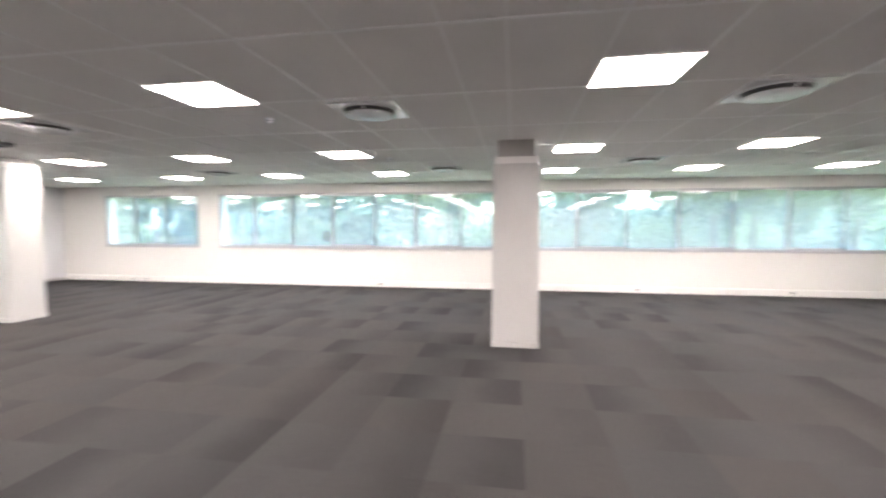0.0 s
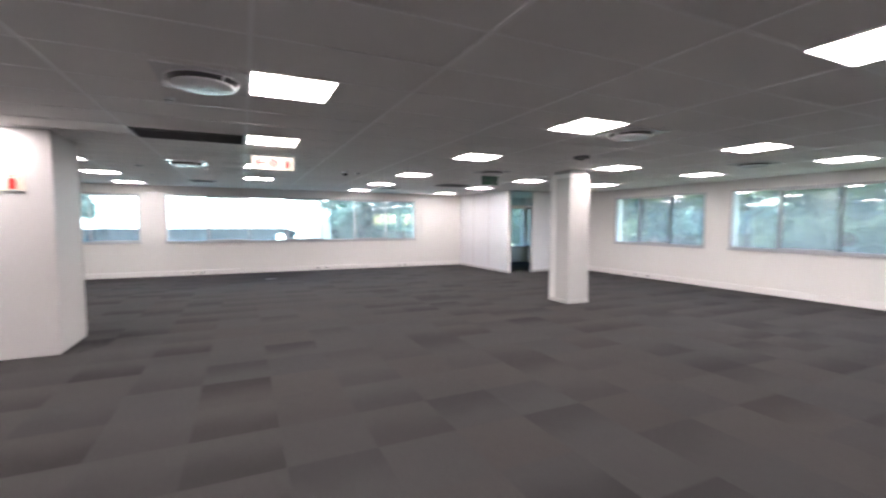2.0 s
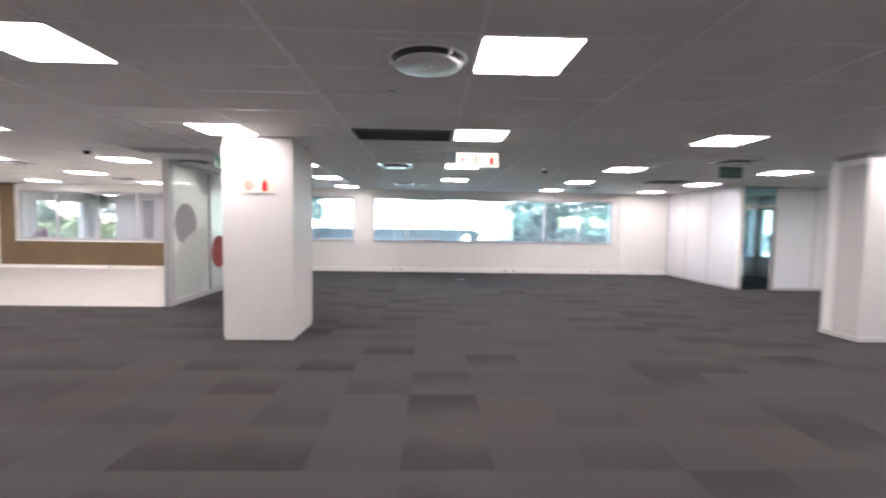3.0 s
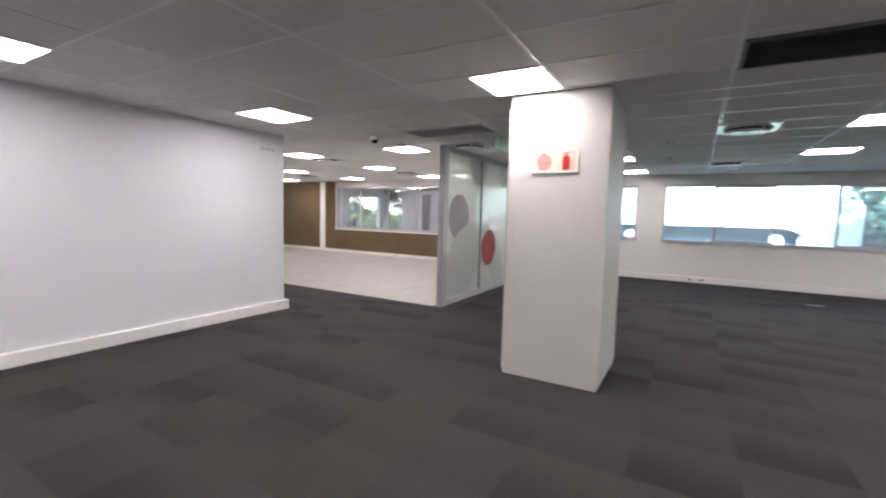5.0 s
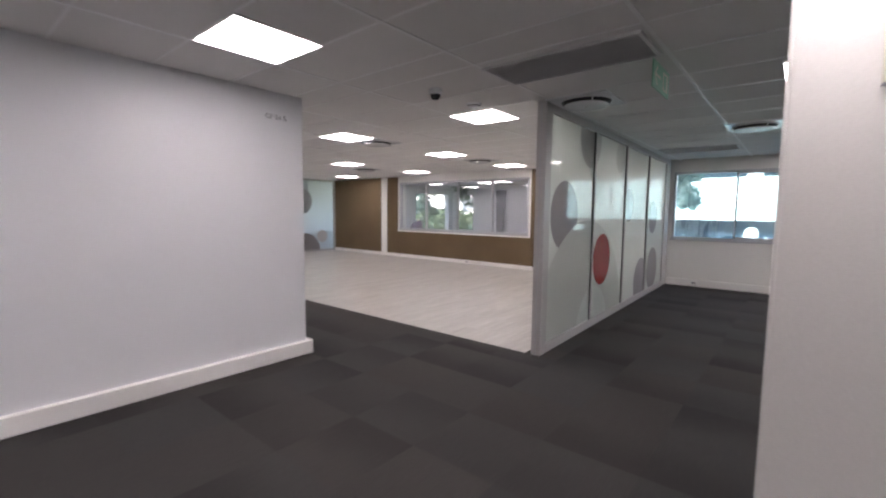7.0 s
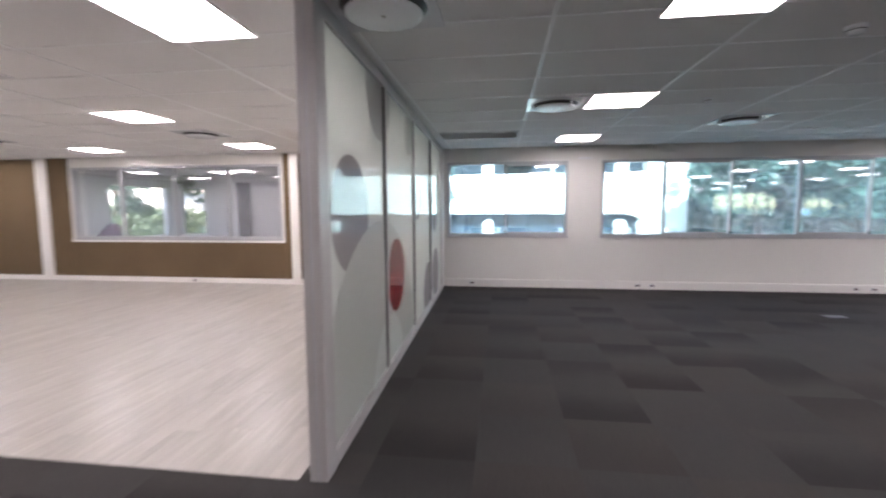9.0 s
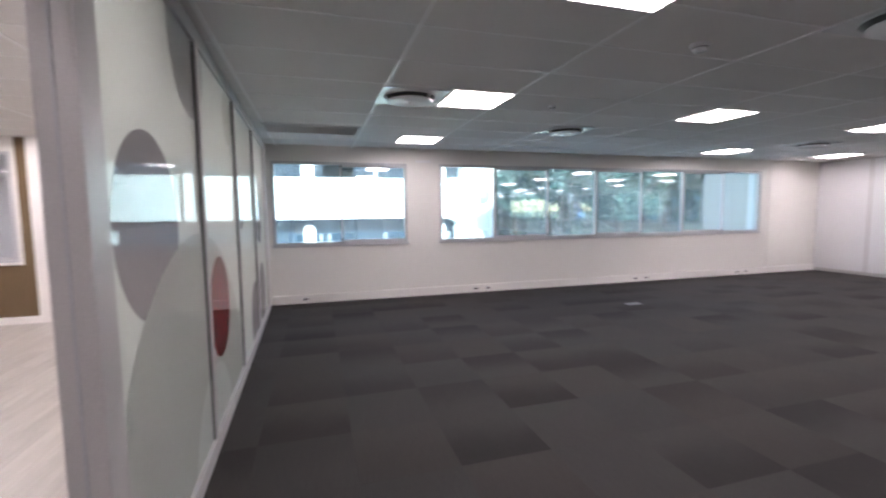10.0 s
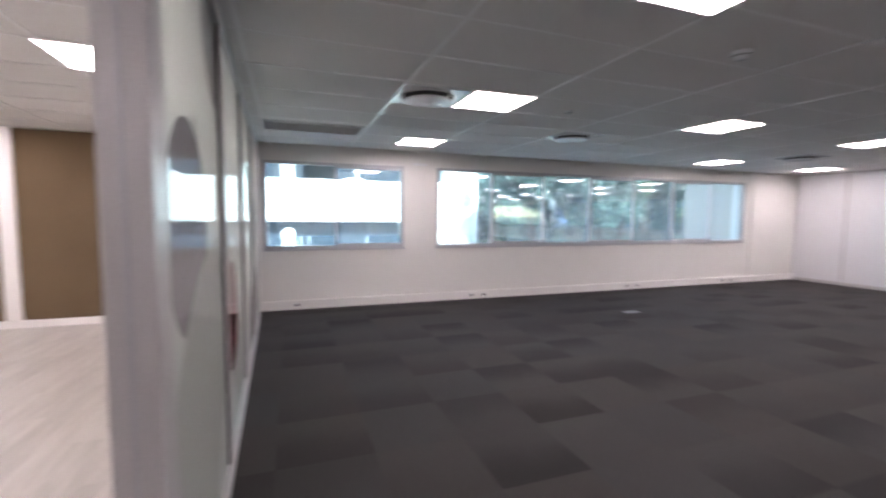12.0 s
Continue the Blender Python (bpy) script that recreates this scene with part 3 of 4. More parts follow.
panes = []
for x0, x1 in zip(gx, gx[1:]):
    g = part("pane", bx(x1 + 0.028, x0 - 0.028, -0.042, -0.030, 0.10, 2.505), film_milk, gp)
    panes.append((g, x1 + 0.030, x0 - 0.030))
circle_film(gp, panes, [
    (-0.60, 1.46, 0.385, film_grey, "large grey circle of film"),
    (-1.36, 2.42, 0.37, film_soft, "soft grey circle of film cut by the frame"),
    (-1.35, -0.10, 1.50, film_pale, "very large pale circle of film"),
    (-1.62, -0.05, 0.58, film_milk, "milky circle of film"),
    (-1.92, 0.86, 0.35, film_red, "red circle of film"),
    (-3.12, 1.62, 0.26, film_grey, "grey circle of film"),
    (-2.60, 2.30, 0.22, film_pale, "pale circle of film"),
    (-4.75, 1.42, 0.30, film_grey, "grey circle of film"),
    (-4.02, 0.30, 0.42, film_grey, "dark circle of film"),
    (-4.85, 0.45, 0.40, film_grey, "dark circle of film"),
], -0.030, 1, 0.101, 2.504)

# ---- far glass wall of the pale-floored room ----
gs = thing("partition_3", (0, 0, 0), "daylit frosted glass wall with grey circle film", "partition", kind="structure")
sx = [-15.44, -13.88, -12.32, -10.76, -9.20, -8.0]
part("base_rail", bx(XB, -8.0, YB - 0.08, YB, 0.0, 0.06, 0.004), part_alu, gs)
part("head_rail", bx(XB, -8.0, YB - 0.08, YB, H - 0.06, H, 0.004), part_alu, gs)
part("mullion", bx(XB, sx[0] - 0.02, YB - 0.08, YB, 0.0, H, 0.003), part_alu, gs)
panes = []
for u0, u1 in zip(sx, sx[1:]):
    part("mullion", bx(u0 - 0.02, u0 + 0.02, YB - 0.08, YB, 0.06, H - 0.06, 0.004), part_alu, gs)
    g = part("pane", bx(u0 + 0.02, u1 - 0.02, YB - 0.045, YB - 0.035, 0.06, H - 0.06), film_day, gs)
    panes.append((g, u0 + 0.021, u1 - 0.021))
circle_film(gs, panes, [
    (-13.2, 2.3, 1.15, film_day_pale, "very large pale circle of film"),
    (-14.08, 1.80, 0.44, film_day_grey, "grey circle of film"),
    (-14.20, 0.05, 0.62, film_day_dark, "large dark circle of film"),
    (-14.93, 0.54, 0.22, film_day_warm, "small warm grey circle of film"),
    (-12.95, 1.35, 0.25, film_day_grey, "small grey circle of film"),
], YB - 0.035, 1, 0.061, H - 0.061)
# unseen wall, added to shape the daylight that falls on the frosted glass
bm = bmesh.new()
wall_y(bm, -15.8, -7.7, YB - 1.9, YB - 1.7, [(-15.4, -8.2, 1.05, 2.45)], -0.5)
structure("wall_behind_glass", bm, wall_paint, "unseen white wall whose wide opening lets daylight onto the frosted glass", "wall")

# ---- brown pinboards and pilasters ----
for y0, y1, z0, z1, lab in ((YB + 0.02, -13.50, 0.10, 2.585, "tall brown fabric pinboard"), (-13.24, BW[0] - 0.06, 0.10, 2.585, "narrow brown fabric pinboard beside the window"),
                            (BW[0] - 0.06, BW[1] + 0.06, 0.10, 0.83, "low brown fabric pinboard under the window"), (BW[1] + 0.06, -7.77, 0.10, 2.585, "narrow brown fabric pinboard beside the window"),
                            (-7.60, -4.88, 0.10, 2.585, "wide brown fabric pinboard behind the glass partition")):
    tagged(finish("pinboard", bx(XB + 0.002, XB + 0.022, y0 + 0.003, y1 - 0.003, z0 + 0.002, z1, 0.004), brown_fabric), lab + " on the wall", "pinboard", "brown pinboards")
for y0, y1 in ((-13.50, -13.24), (-7.77, -7.60)):
    structure("trim", bx(XB, XB + 0.05, y0, y1, 0.10, H, 0.006), skirting_paint, "white painted pilaster strip between pinboards", "trim")
structure("trim_window", bx(XB, XB + 0.03, BW[0] - 0.06, BW[1] + 0.06, 0.83, 0.90, 0.004), skirting_paint, "white sill board under the inner window", "trim")

# room seen through the inner window
bm = bmesh.new()
wall_x(bm, -20.7, -20.5, -14.6, -6.4, [(-14.2, -13.3, 0.7, 2.20)], -0.5)
wall_y(bm, -20.5, XB - T, -14.6, -14.4, [(-20.2, -18.1, 0.7, 2.20)], -0.5)
wall_y(bm, -20.5, XW - T, -6.6, -6.4, [], -0.5)
structure("wall_far_room", bm, room_grey, "grey walls of the room behind the inner window", "wall")
structure("ceiling_far_room", bx(-20.5, XB - T, -14.4, -6.6, H, H + 0.05), grey_paint, "plain pale ceiling of the far room", "ceiling")
tub = thing("tub_chair", (-16.9, -13.38, 0), "purple upholstered tub chair in the far room", "chair")
part("seat", bx(-0.21, 0.21, -0.21, 0.21, 0.18, 0.45, 0.06), purple_fabric, tub)
bm = bmesh.new()
for k in range(15):
    a = math.pi * (0.0 + k / 14)
    h = 0.75 + 0.42 * math.sin(a)
    box(bm, -0.06, 0.06, -0.075, 0.075, 0.15, h, 0.03)
    bmesh.ops.transform(bm, matrix=pose(0.24 * math.cos(a), 0.24 * math.sin(a), 0, 0, 0, math.degrees(a)), verts=bm.verts[-len(bm.verts) // (k + 1):] if k else bm.verts[:])
part("backrest", bm, purple_fabric, tub, smooth=True)
for dx in (-0.17, 0.17):
    for dy in (-0.17, 0.17):
        part("leg", lathe([(0.0, -0.012), (0.015, -0.012), (0.022, 0.19), (0.0, 0.19)], 10, centre=(dx, dy, 0)), dark_metal, tub)

cu = thing("curtain", (-20.35, -11.85, 0), "dark grey gathered curtain against the far room's wall", "curtain")
bm = bmesh.new()
tube(bm, [(0.0, -0.30, 2.36), (0.0, 0.30, 2.36)], [0.012, 0.012], 10)
part("rail", bm, part_alu, cu)
bm = bmesh.new()
rings = []
for z, w in ((0.03, 0.20), (0.8, 0.18), (1.6, 0.20), (2.35, 0.24)):
    rings.append([bm.verts.new((0.035 * math.sin(k * 1.57), -w + 2 * w * k / 24, z)) for k in range(25)])
for a, b in zip(rings, rings[1:]):
    for k in range(24):
        bm.faces.new((a[k], a[k + 1], b[k + 1], b[k]))
drape = part("drape", bm, curtain_grey, cu, smooth=True)
sol = drape.modifiers.new("thickness", "SOLIDIFY")
sol.thickness = 0.004

# ---- ceiling lights ----
light = thing("ceiling_light", (-2.2, 3.55, H), "square white recessed ceiling light panel, switched on", "ceiling light", "ceiling light panels")
bm = bmesh.new()
for a, b, c, d in ((-0.299, 0.299, -0.299, -0.289), (-0.299, 0.299, 0.289, 0.299), (-0.299, -0.289, -0.289, 0.289), (0.289, 0.299, -0.289, 0.289)):
    box(bm, a, b, c, d, -0.007, 0.02)
part("frame", bm, tee_white, light)
part("diffuser", bx(-0.289, 0.289, -0.289, 0.289, -0.004, 0.012), lamp_glow, light, "glowing white diffuser")
spots = [(x, y) for y in (3.55, 6.55) for x in (-14.55, -12.15, -9.75, -7.0, -4.6, -2.2, 1.15, 3.6, 6.0)]
spots += [(x, 8.95) for x in (-9.75, -7.0, -4.6, -2.2, 1.15, 3.6, 6.0)]
spots += [(x, 0.55) for x in (-12.15, -9.75, -7.0, -4.6, -2.2, 1.15, 3.6, 6.0)]
spots += [(x, -2.46) for x in (-14.55, -12.15, -9.85, -7.0, -4.6, -2.2, 1.15, 3.6, 6.0)]
spots += [(x, -5.43) for x in (-7.0, -4.6, -2.2, 1.15, 3.6, 6.0)]
spots += [(-9.77, -5.50), (-12.15, -5.50), (-14.55, -5.50)]
spots += [(x, y) for y in (-7.97, -11.0, -14.1) for x in (-9.7, -12.1, -14.5)]
# four extra panels, added to brighten the room behind the inner window
spots += [(x, y) for y in (-8.6, -11.8) for x in (-17.3, -19.3)]
for x, y in spots:
    if (x, y) != (-2.2, 3.55):
        copy_thing(light, pose(x, y, H))

# ---- round air diffusers ----
vent_enamel = mottled("vent_enamel", (0.88, 0.89, 0.91), 0.17, spec=0.9, amount=0.04)
ring_dark = mottled("ring_dark", (0.045, 0.045, 0.048), 0.3, metal=0.4, amount=0.15)
vent = thing("air_diffuser", (-1.03, 4.23, H), "round white air diffuser hung below a square ceiling plate", "air diffuser", "round air diffusers")
part("plate", bx(-0.297, 0.297, -0.297, 0.297, -0.006, 0.015, 0.002), vent_enamel, vent)
part("collar", lathe([(0.252, -0.006), (0.254, -0.011), (0.246, -0.014), (0.240, -0.010)], 56), plate_white, vent, "thin white rolled rim", True)
# solid cone coloured near black, for the shade inside the gap
part("throat", lathe([(0.241, -0.0075), (0.226, -0.024), (0.219, -0.040), (0.0, -0.041)], 56), ring_dark, vent, "sloping ring, near black for the shade in the air gap", True)
part("disc", lathe([(0.0, -0.052), (0.08, -0.053), (0.196, -0.051), (0.213, -0.046), (0.216, -0.041), (0.0, -0.041)], 56), plate_white, vent, "pale round damper disc", True)
for k in range(3):
    fin = bx(0.219, 0.243, -0.006, 0.006, -0.040, -0.007, 0.002)
    bmesh.ops.transform(fin, matrix=pose(0, 0, 0, 0, 0, 35 + 120 * k), verts=fin.verts)
    part("strut", fin, plate_white, vent)
part("screw", lathe([(0.0, -0.058), (0.010, -0.057), (0.014, -0.052)], 12), part_alu, vent)
for x, y in ((2.32, 4.17), (2.32, 7.74), (-0.97, 8.27), (-5.53, 8.15), (-4.68, -0.06), (-4.68, 4.27), (-9.79, -0.67), (-12.20, -3.09), (-13.37, -0.69), (-13.47, 4.16), (-8.55, 4.77),
             (-10.29, -7.96), (-13.25, -7.97), (-13.2, -11.64), (-9.79, -4.30)):
    copy_thing(vent, pose(x, y, H))


# ---- return air grilles ----
def grille(x0, x1, y0, y1, slats, back):
    g = thing("return_grille", ((x0 + x1) / 2, (y0 + y1) / 2, H), "grey louvred return air grille in the ceiling", "vent", "return air grilles")
    w, d = (x1 - x0) / 2, (y1 - y0) / 2
    part("backing", bx(-w + 0.02, w - 0.02, -d + 0.02, d - 0.02, -0.003, 0.01), back, g)
    bm = bmesh.new()
    for a, b, c, e in ((-w, w, -d, -d + 0.025), (-w, w, d - 0.025, d), (-w, -w + 0.025, -d + 0.025, d - 0.025), (w - 0.025, w, -d + 0.025, d - 0.025)):
        box(bm, a, b, c, e, -0.014, 0.01)
    part("frame", bm, slats, g)
    n = max(6, int((x1 - x0) / 0.042))
    for k in range(n):
        x = -w + 0.03 + (2 * w - 0.06) * (k + 0.5) / n
        s = bx(-0.016, 0.016, -d + 0.025, d - 0.025, -0.0015, 0.0015)
        bmesh.ops.transform(s, matrix=pose(x, 0, -0.009, 0, 28, 0), verts=s.verts)
        part("slat", s, slats, g)


pale_grille = mottled("pale_grille", (0.74, 0.74, 0.74), 0.5, amount=0.08)
pale_back = mottled("pale_back", (0.62, 0.62, 0.62), 0.6, amount=0.08)
ring_dim = mottled("ring_dim", (0.26, 0.26, 0.265), 0.5, amount=0.1)
grille(-7.36, -6.80, -0.94, 0.22, grille_grey, dark_metal)
grille(-14.32, -13.76, -4.58, -3.40, pale_grille, pale_back)
grille(-8.86, -8.34, -4.57, -3.40, pale_grille, pale_back)
grille(-12.0, -11.40, 5.02, 5.80, ring_dim, grille_grey)


# ---- ceiling devices ----
def detector(x, y, r=0.05):
    d = thing("smoke_detector", (x, y, H), "small round white smoke detector on the ceiling", "smoke detector", "smoke detectors")
    part("base", lathe([(r * 1.05, 0.002), (r * 1.05, -0.012), (r * 0.98, -0.016), (0.0, -0.016)], 24), plate_white, d, smooth=True)
    part("chamber", lathe([(r * 0.75, -0.016), (r * 0.78, -0.030), (r * 0.6, -0.045), (0.0, -0.048)], 24), plate_white, d, smooth=True)
    part("slot_ring", lathe([(r * 0.80, -0.020), (r * 0.80, -0.026)], 24), dark_metal, d)


for x, y, r in ((-10.46, -1.50, 0.06), (-9.19, -5.24, 0.075), (-12.2, -1.58, 0.04), (-5.33, -0.36, 0.04), (-1.64, 6.97, 0.05), (-2.11, 4.35, 0.04), (-9.9, 2.35, 0.05)):
    detector(x, y, r)


def dome(x, y):
    d = thing("dome_camera", (x, y, H), "white ceiling dome security camera with a black lens ball", "security camera", "dome cameras")
    part("mount", lathe([(0.06, 0.002), (0.06, -0.035), (0.055, -0.045), (0.0, -0.045)], 28), plate_white, d, smooth=True)
    part("dome", lathe([(0.046, -0.045), (0.044, -0.065), (0.030, -0.085), (0.0, -0.094)], 28), black_plastic, d, "black plastic dome", True)


dome(-8.56, -5.22)
dome(-9.80, 2.08)
det = thing("sensor_box", (-6.18, 4.93, H), "small dark ceiling sensor box near a column", "sensor")
part("body", bx(-0.10, 0.10, -0.07, 0.07, -0.05, 0.0, 0.012), grille_grey, det)
part("lens", lathe([(0.035, -0.05), (0.03, -0.065), (0.0, -0.07)], 20), black_plastic, det, smooth=True)


# ---- signs ----
def spiral(bm, cx, cz, r, turns, w):
    """A flat spiral ribbon in the local yz plane, seen from +x."""
    n = int(turns * 30)
    inner, outer = [], []
    for k in range(n + 1):
        a = 2 * math.pi * turns * k / n
        q = r * (0.08 + 0.92 * k / n)
        for lst, e in ((inner, -w), (outer, w)):
            lst.append(bm.verts.new((0, cx + (q + e) * math.sin(a), cz + (q + e) * math.cos(a))))
    for k in range(n):
        bm.faces.new((inner[k], outer[k], outer[k + 1], inner[k + 1]))
    return bm


def pushed(bm, thick):
    """Gives a flat drawing a little thickness along x."""
    r = bmesh.ops.extrude_face_region(bm, geom=bm.faces[:])
    bmesh.ops.translate(bm, verts=[v for v in r["geom"] if isinstance(v, bmesh.types.BMVert)], vec=(thick, 0, 0))
    bmesh.ops.recalc_face_normals(bm, faces=bm.faces)
    return bm


def extinguisher(cy, cz, s):
    bm = bmesh.new()
    box(bm, 0, 0.001, cy - 0.20 * s, cy + 0.20 * s, cz - 0.5 * s, cz + 0.22 * s)
    box(bm, 0, 0.001, cy - 0.14 * s, cy + 0.14 * s, cz + 0.22 * s, cz + 0.30 * s)
    box(bm, 0, 0.001, cy - 0.11 * s, cy + 0.11 * s, cz + 0.34 * s, cz + 0.38 * s)
    box(bm, 0, 0.001, cy - 0.13 * s, cy + 0.13 * s, cz + 0.42 * s, cz + 0.48 * s)
    pts = [(0.0005, cy + 0.1 * s, cz + 0.46 * s), (0.0005, cy + 0.34 * s, cz + 0.5 * s), (0.0005, cy + 0.44 * s, cz + 0.38 * s), (0.0005, cy + 0.40 * s, cz + 0.1 * s), (0.0005, cy + 0.32 * s, cz - 0.1 * s), (0.0005, cy + 0.30 * s, cz - 0.42 * s)]
    tube(bm, pts, [0.014 * s] * 6, 6)
    tube(bm, [(0.0005, cy - 0.1 * s, cz + 0.44 * s), (0.0005, cy - 0.36 * s, cz + 0.32 * s)], [0.014 * s] * 2, 6)
    tube(bm, [(0.0005, cy + 0.2 * s, cz), (0.0005, cy + 0.34 * s, cz + 0.0)], [0.012 * s] * 2, 6)
    return bm


fs = thing("fire_sign", (-7.38, -2.222, 1.995), "cream plastic fire sign with red symbols on a column", "sign")
part("plate", bx(0.0, 0.014, -0.205, 0.205, -0.104, 0.104, 0.003), sign_cream, fs)
# the plate's shadow along its bottom, made as a grey strip
part("edge_shadow", bx(0.0, 0.016, -0.205, 0.205, -0.112, -0.104), ink_grey, fs, "dark strip for the shadow along the plate's lower edge")
for c in (-0.102, 0.102):
    bm = bmesh.new()
    for a, b, cc, d in ((c - 0.094, c + 0.094, 0.092, 0.095), (c - 0.094, c + 0.094, -0.095, -0.092), (c - 0.094, c - 0.091, -0.092, 0.092), (c + 0.091, c + 0.094, -0.092, 0.092)):
        box(bm, 0.014, 0.0148, a, b, cc, d)
    part("border", bm, plate_white, fs)
bm = pushed(spiral(bmesh.new(), -0.100, -0.004, 0.070, 3.6, 0.0046), 0.001)
box(bm, 0, 0.001, -0.118, -0.085, 0.064, 0.072)
box(bm, 0, 0.001, -0.150, -0.122, 0.064, 0.068)
bmesh.ops.translate(bm, verts=bm.verts, vec=(0.0145, 0, 0))
part("hose_symbol", bm, sign_red, fs, "red coiled hose symbol")
bm = extinguisher(0.098, -0.004, 0.155)
bmesh.ops.translate(bm, verts=bm.verts, vec=(0.0145, 0, 0))
part("extinguisher_symbol", bm, sign_red, fs, "red fire extinguisher symbol")

hs = thing("hanging_sign", (-7.62, 0.59, 2.395), "cream sign with red fire symbols hung from the ceiling", "sign")
part("plate", bx(-0.006, 0.006, -0.285, 0.285, -0.094, 0.094, 0.003), sign_cream, hs)
bm = bx(0.0065, 0.0075, -0.22, -0.10, -0.010, 0.010)
for sgn in (-1, 1):
    b2 = box(bm, 0.0065, 0.0075, 0.0, 0.075, -0.010, 0.010)
    bm.verts.ensure_lookup_table()
    bmesh.ops.transform(bm, matrix=Matrix.Translation((0, -0.22, 0)) @ pose(0, 0, 0, sgn * 42, 0, 0), verts=bm.verts[-8:])
part("arrow", bm, sign_red, hs, "red arrow")
bm = pushed(spiral(bmesh.new(), 0.01, 0.0, 0.062, 3.0, 0.0065), 0.001)
bmesh.ops.translate(bm, verts=bm.verts, vec=(0.0065, 0, 0))
part("hose_symbol", bm, sign_red, hs)
bm = extinguisher(0.19, 0.0, 0.13)
bmesh.ops.translate(bm, verts=bm.verts, vec=(0.0065, 0, 0))
part("extinguisher_symbol", bm, sign_red, hs)
for y in (-0.24, 0.24):
    part("hanger", bx(-0.002, 0.002, y - 0.002, y + 0.002, 0.092, H - 2.395), part_alu, hs)


def exit_sign(at, turn, w, h, label, green, pale):
    e = thing("exit_sign", at, label, "sign", turn=turn)
    part("housing", bx(-0.005, 0.005, -w / 2, w / 2, -h, 0.0, 0.002), green, e)
    bm = bx(0.0055, 0.0065, -w * 0.40, -w * 0.05, -h * 0.54, -h * 0.44)
    for sgn in (-1, 1):
        box(bm, 0.0055, 0.0065, 0.0, w * 0.2, -h * 0.05, h * 0.05)
        bm.verts.ensure_lookup_table()
        bmesh.ops.transform(bm, matrix=Matrix.Translation((0, -w * 0.40, -h * 0.49)) @ pose(0, 0, 0, sgn * 45, 0, 0), verts=bm.verts[-8:])
    part("arrow", bm, pale, e)
    bm = bx(0.0055, 0.0065, w * 0.08, w * 0.40, -h * 0.85, -h * 0.15)
    part("symbol_panel", bm, pale, e, "pale doorway symbol")
    part("doorway", bx(0.0067, 0.0073, w * 0.14, w * 0.28, -h * 0.78, -h * 0.25), green, e)
    for y in (-w * 0.35, w * 0.35):
        part("hanger", bx(-0.002, 0.002, y - 0.002, y + 0.002, -0.002, H - at[2]), part_alu, e)
    return e


exit_sign((-9.06, -3.45, 2.575), 90, 0.46, 0.19, "green and white running-exit sign hung near the glass partition", sign_green, sign_cream)
# shaded face: darker green and grey symbols in place of green and cream
exit_sign((-8.60, 4.75, 2.515), 0, 0.38, 0.18, "green exit sign with a darkened, unlit face hung below an air diffuser", unlit_green, grille_grey)

tx = bpy.data.curves.new("room_number", "FONT")
tx.body, tx.size, tx.extrude = "GF 04 B", 0.066, 0.0005
tx.materials.append(ink_grey)
num = new("room_number", tx)
num.matrix_world = pose(-7.61, YS + 0.001, 2.345, 90, 0, 180)
tagged(num, "small grey room number lettering on the inner wall", "lettering")
rl = thing("room_label", (XW, -2.13, 2.40), "faint narrow grey label above the window pier", "label")
for k in range(4):
    part("mark", bx(0.0, 0.0015, -0.12 + 0.065 * k, -0.07 + 0.065 * k, -0.02, 0.02), plate_white, rl)

fb = thing("floor_box", (-13.80, 0.87, 0.0), "small grey metal floor socket box set in the carpet", "floor box")
part("frame", bx(-0.07, 0.07, -0.13, 0.13, 0.0, 0.005, 0.002), grille_grey, fb)
part("lid", bx(-0.05, 0.05, -0.105, 0.105, 0.005, 0.008, 0.002), grille_grey, fb)
structure("trim_casing", bx(XW, XW + 0.022, 6.10, 7.69, 0.149, H, 0.004), wall_paint, "shallow white boxed casing at the wall's corner", "trim")


# ---- outside ----
GZ = -0.45
bm = bmesh.new()
gv = [bm.verts.new((x, y, GZ)) for x, y in ((-900, -900), (900, -900), (900, 900), (-900, 900))]
bm.faces.new(gv)
structure("ground", bm, grass, "dry grass ground round the building", "ground")
structure("pavement", bx(-29.6, -17.5, -40, 22, GZ, GZ + 0.03), paving, "pale paved yard between the buildings", "pavement")

wb = thing("office_building", (-30.2, 5.5, GZ), "sunlit white building with dark window bands and arched piers", "building")
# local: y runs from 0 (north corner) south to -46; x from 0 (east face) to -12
# a solid dark face set back here stands for the undercroft's shade
part("wall", bx(-12, -0.9, -46, -0.05, 0.0, 3.0), undercroft_shade, wb, "recessed undercroft, its shade put in as a dark face")
part("wall", bx(-12, -0.9, -46, -0.05, 3.0, 9.2), upper_glazing, wb, "dark recessed glazing")
for z0, z1 in ((1.65, 3.70), (5.2, 6.9), (8.4, 9.6)):
    part("spandrel", bx(-12, 0.0, -46, -1.9, z0, z1, 0.02), white_render, wb, "white rendered band")
part("low_wall", bx(0.1, 0.35, -46, -1.9, 0.0, 0.42, 0.02), white_render, wb, "low white garden wall")
part("corner_pylon", bx(-12, 0.08, -1.9, 0.0, 0.0, 10.0, 0.03), white_render, wb, "white corner pylon")
bm = bmesh.new()
f = bm.faces.new([bm.verts.new((0.02, y, z)) for y, z in ((-2.75, 1.65), (-1.9, 1.65), (-1.9, 1.05), (-2.2, 1.45))])
ex = bmesh.ops.extrude_face_region(bm, geom=[f])
bmesh.ops.translate(bm, verts=[v for v in ex["geom"] if isinstance(v, bmesh.types.BMVert)], vec=(-0.8, 0, 0))
bmesh.ops.recalc_face_normals(bm, faces=bm.faces)
part("haunch", bm, white_render, wb)


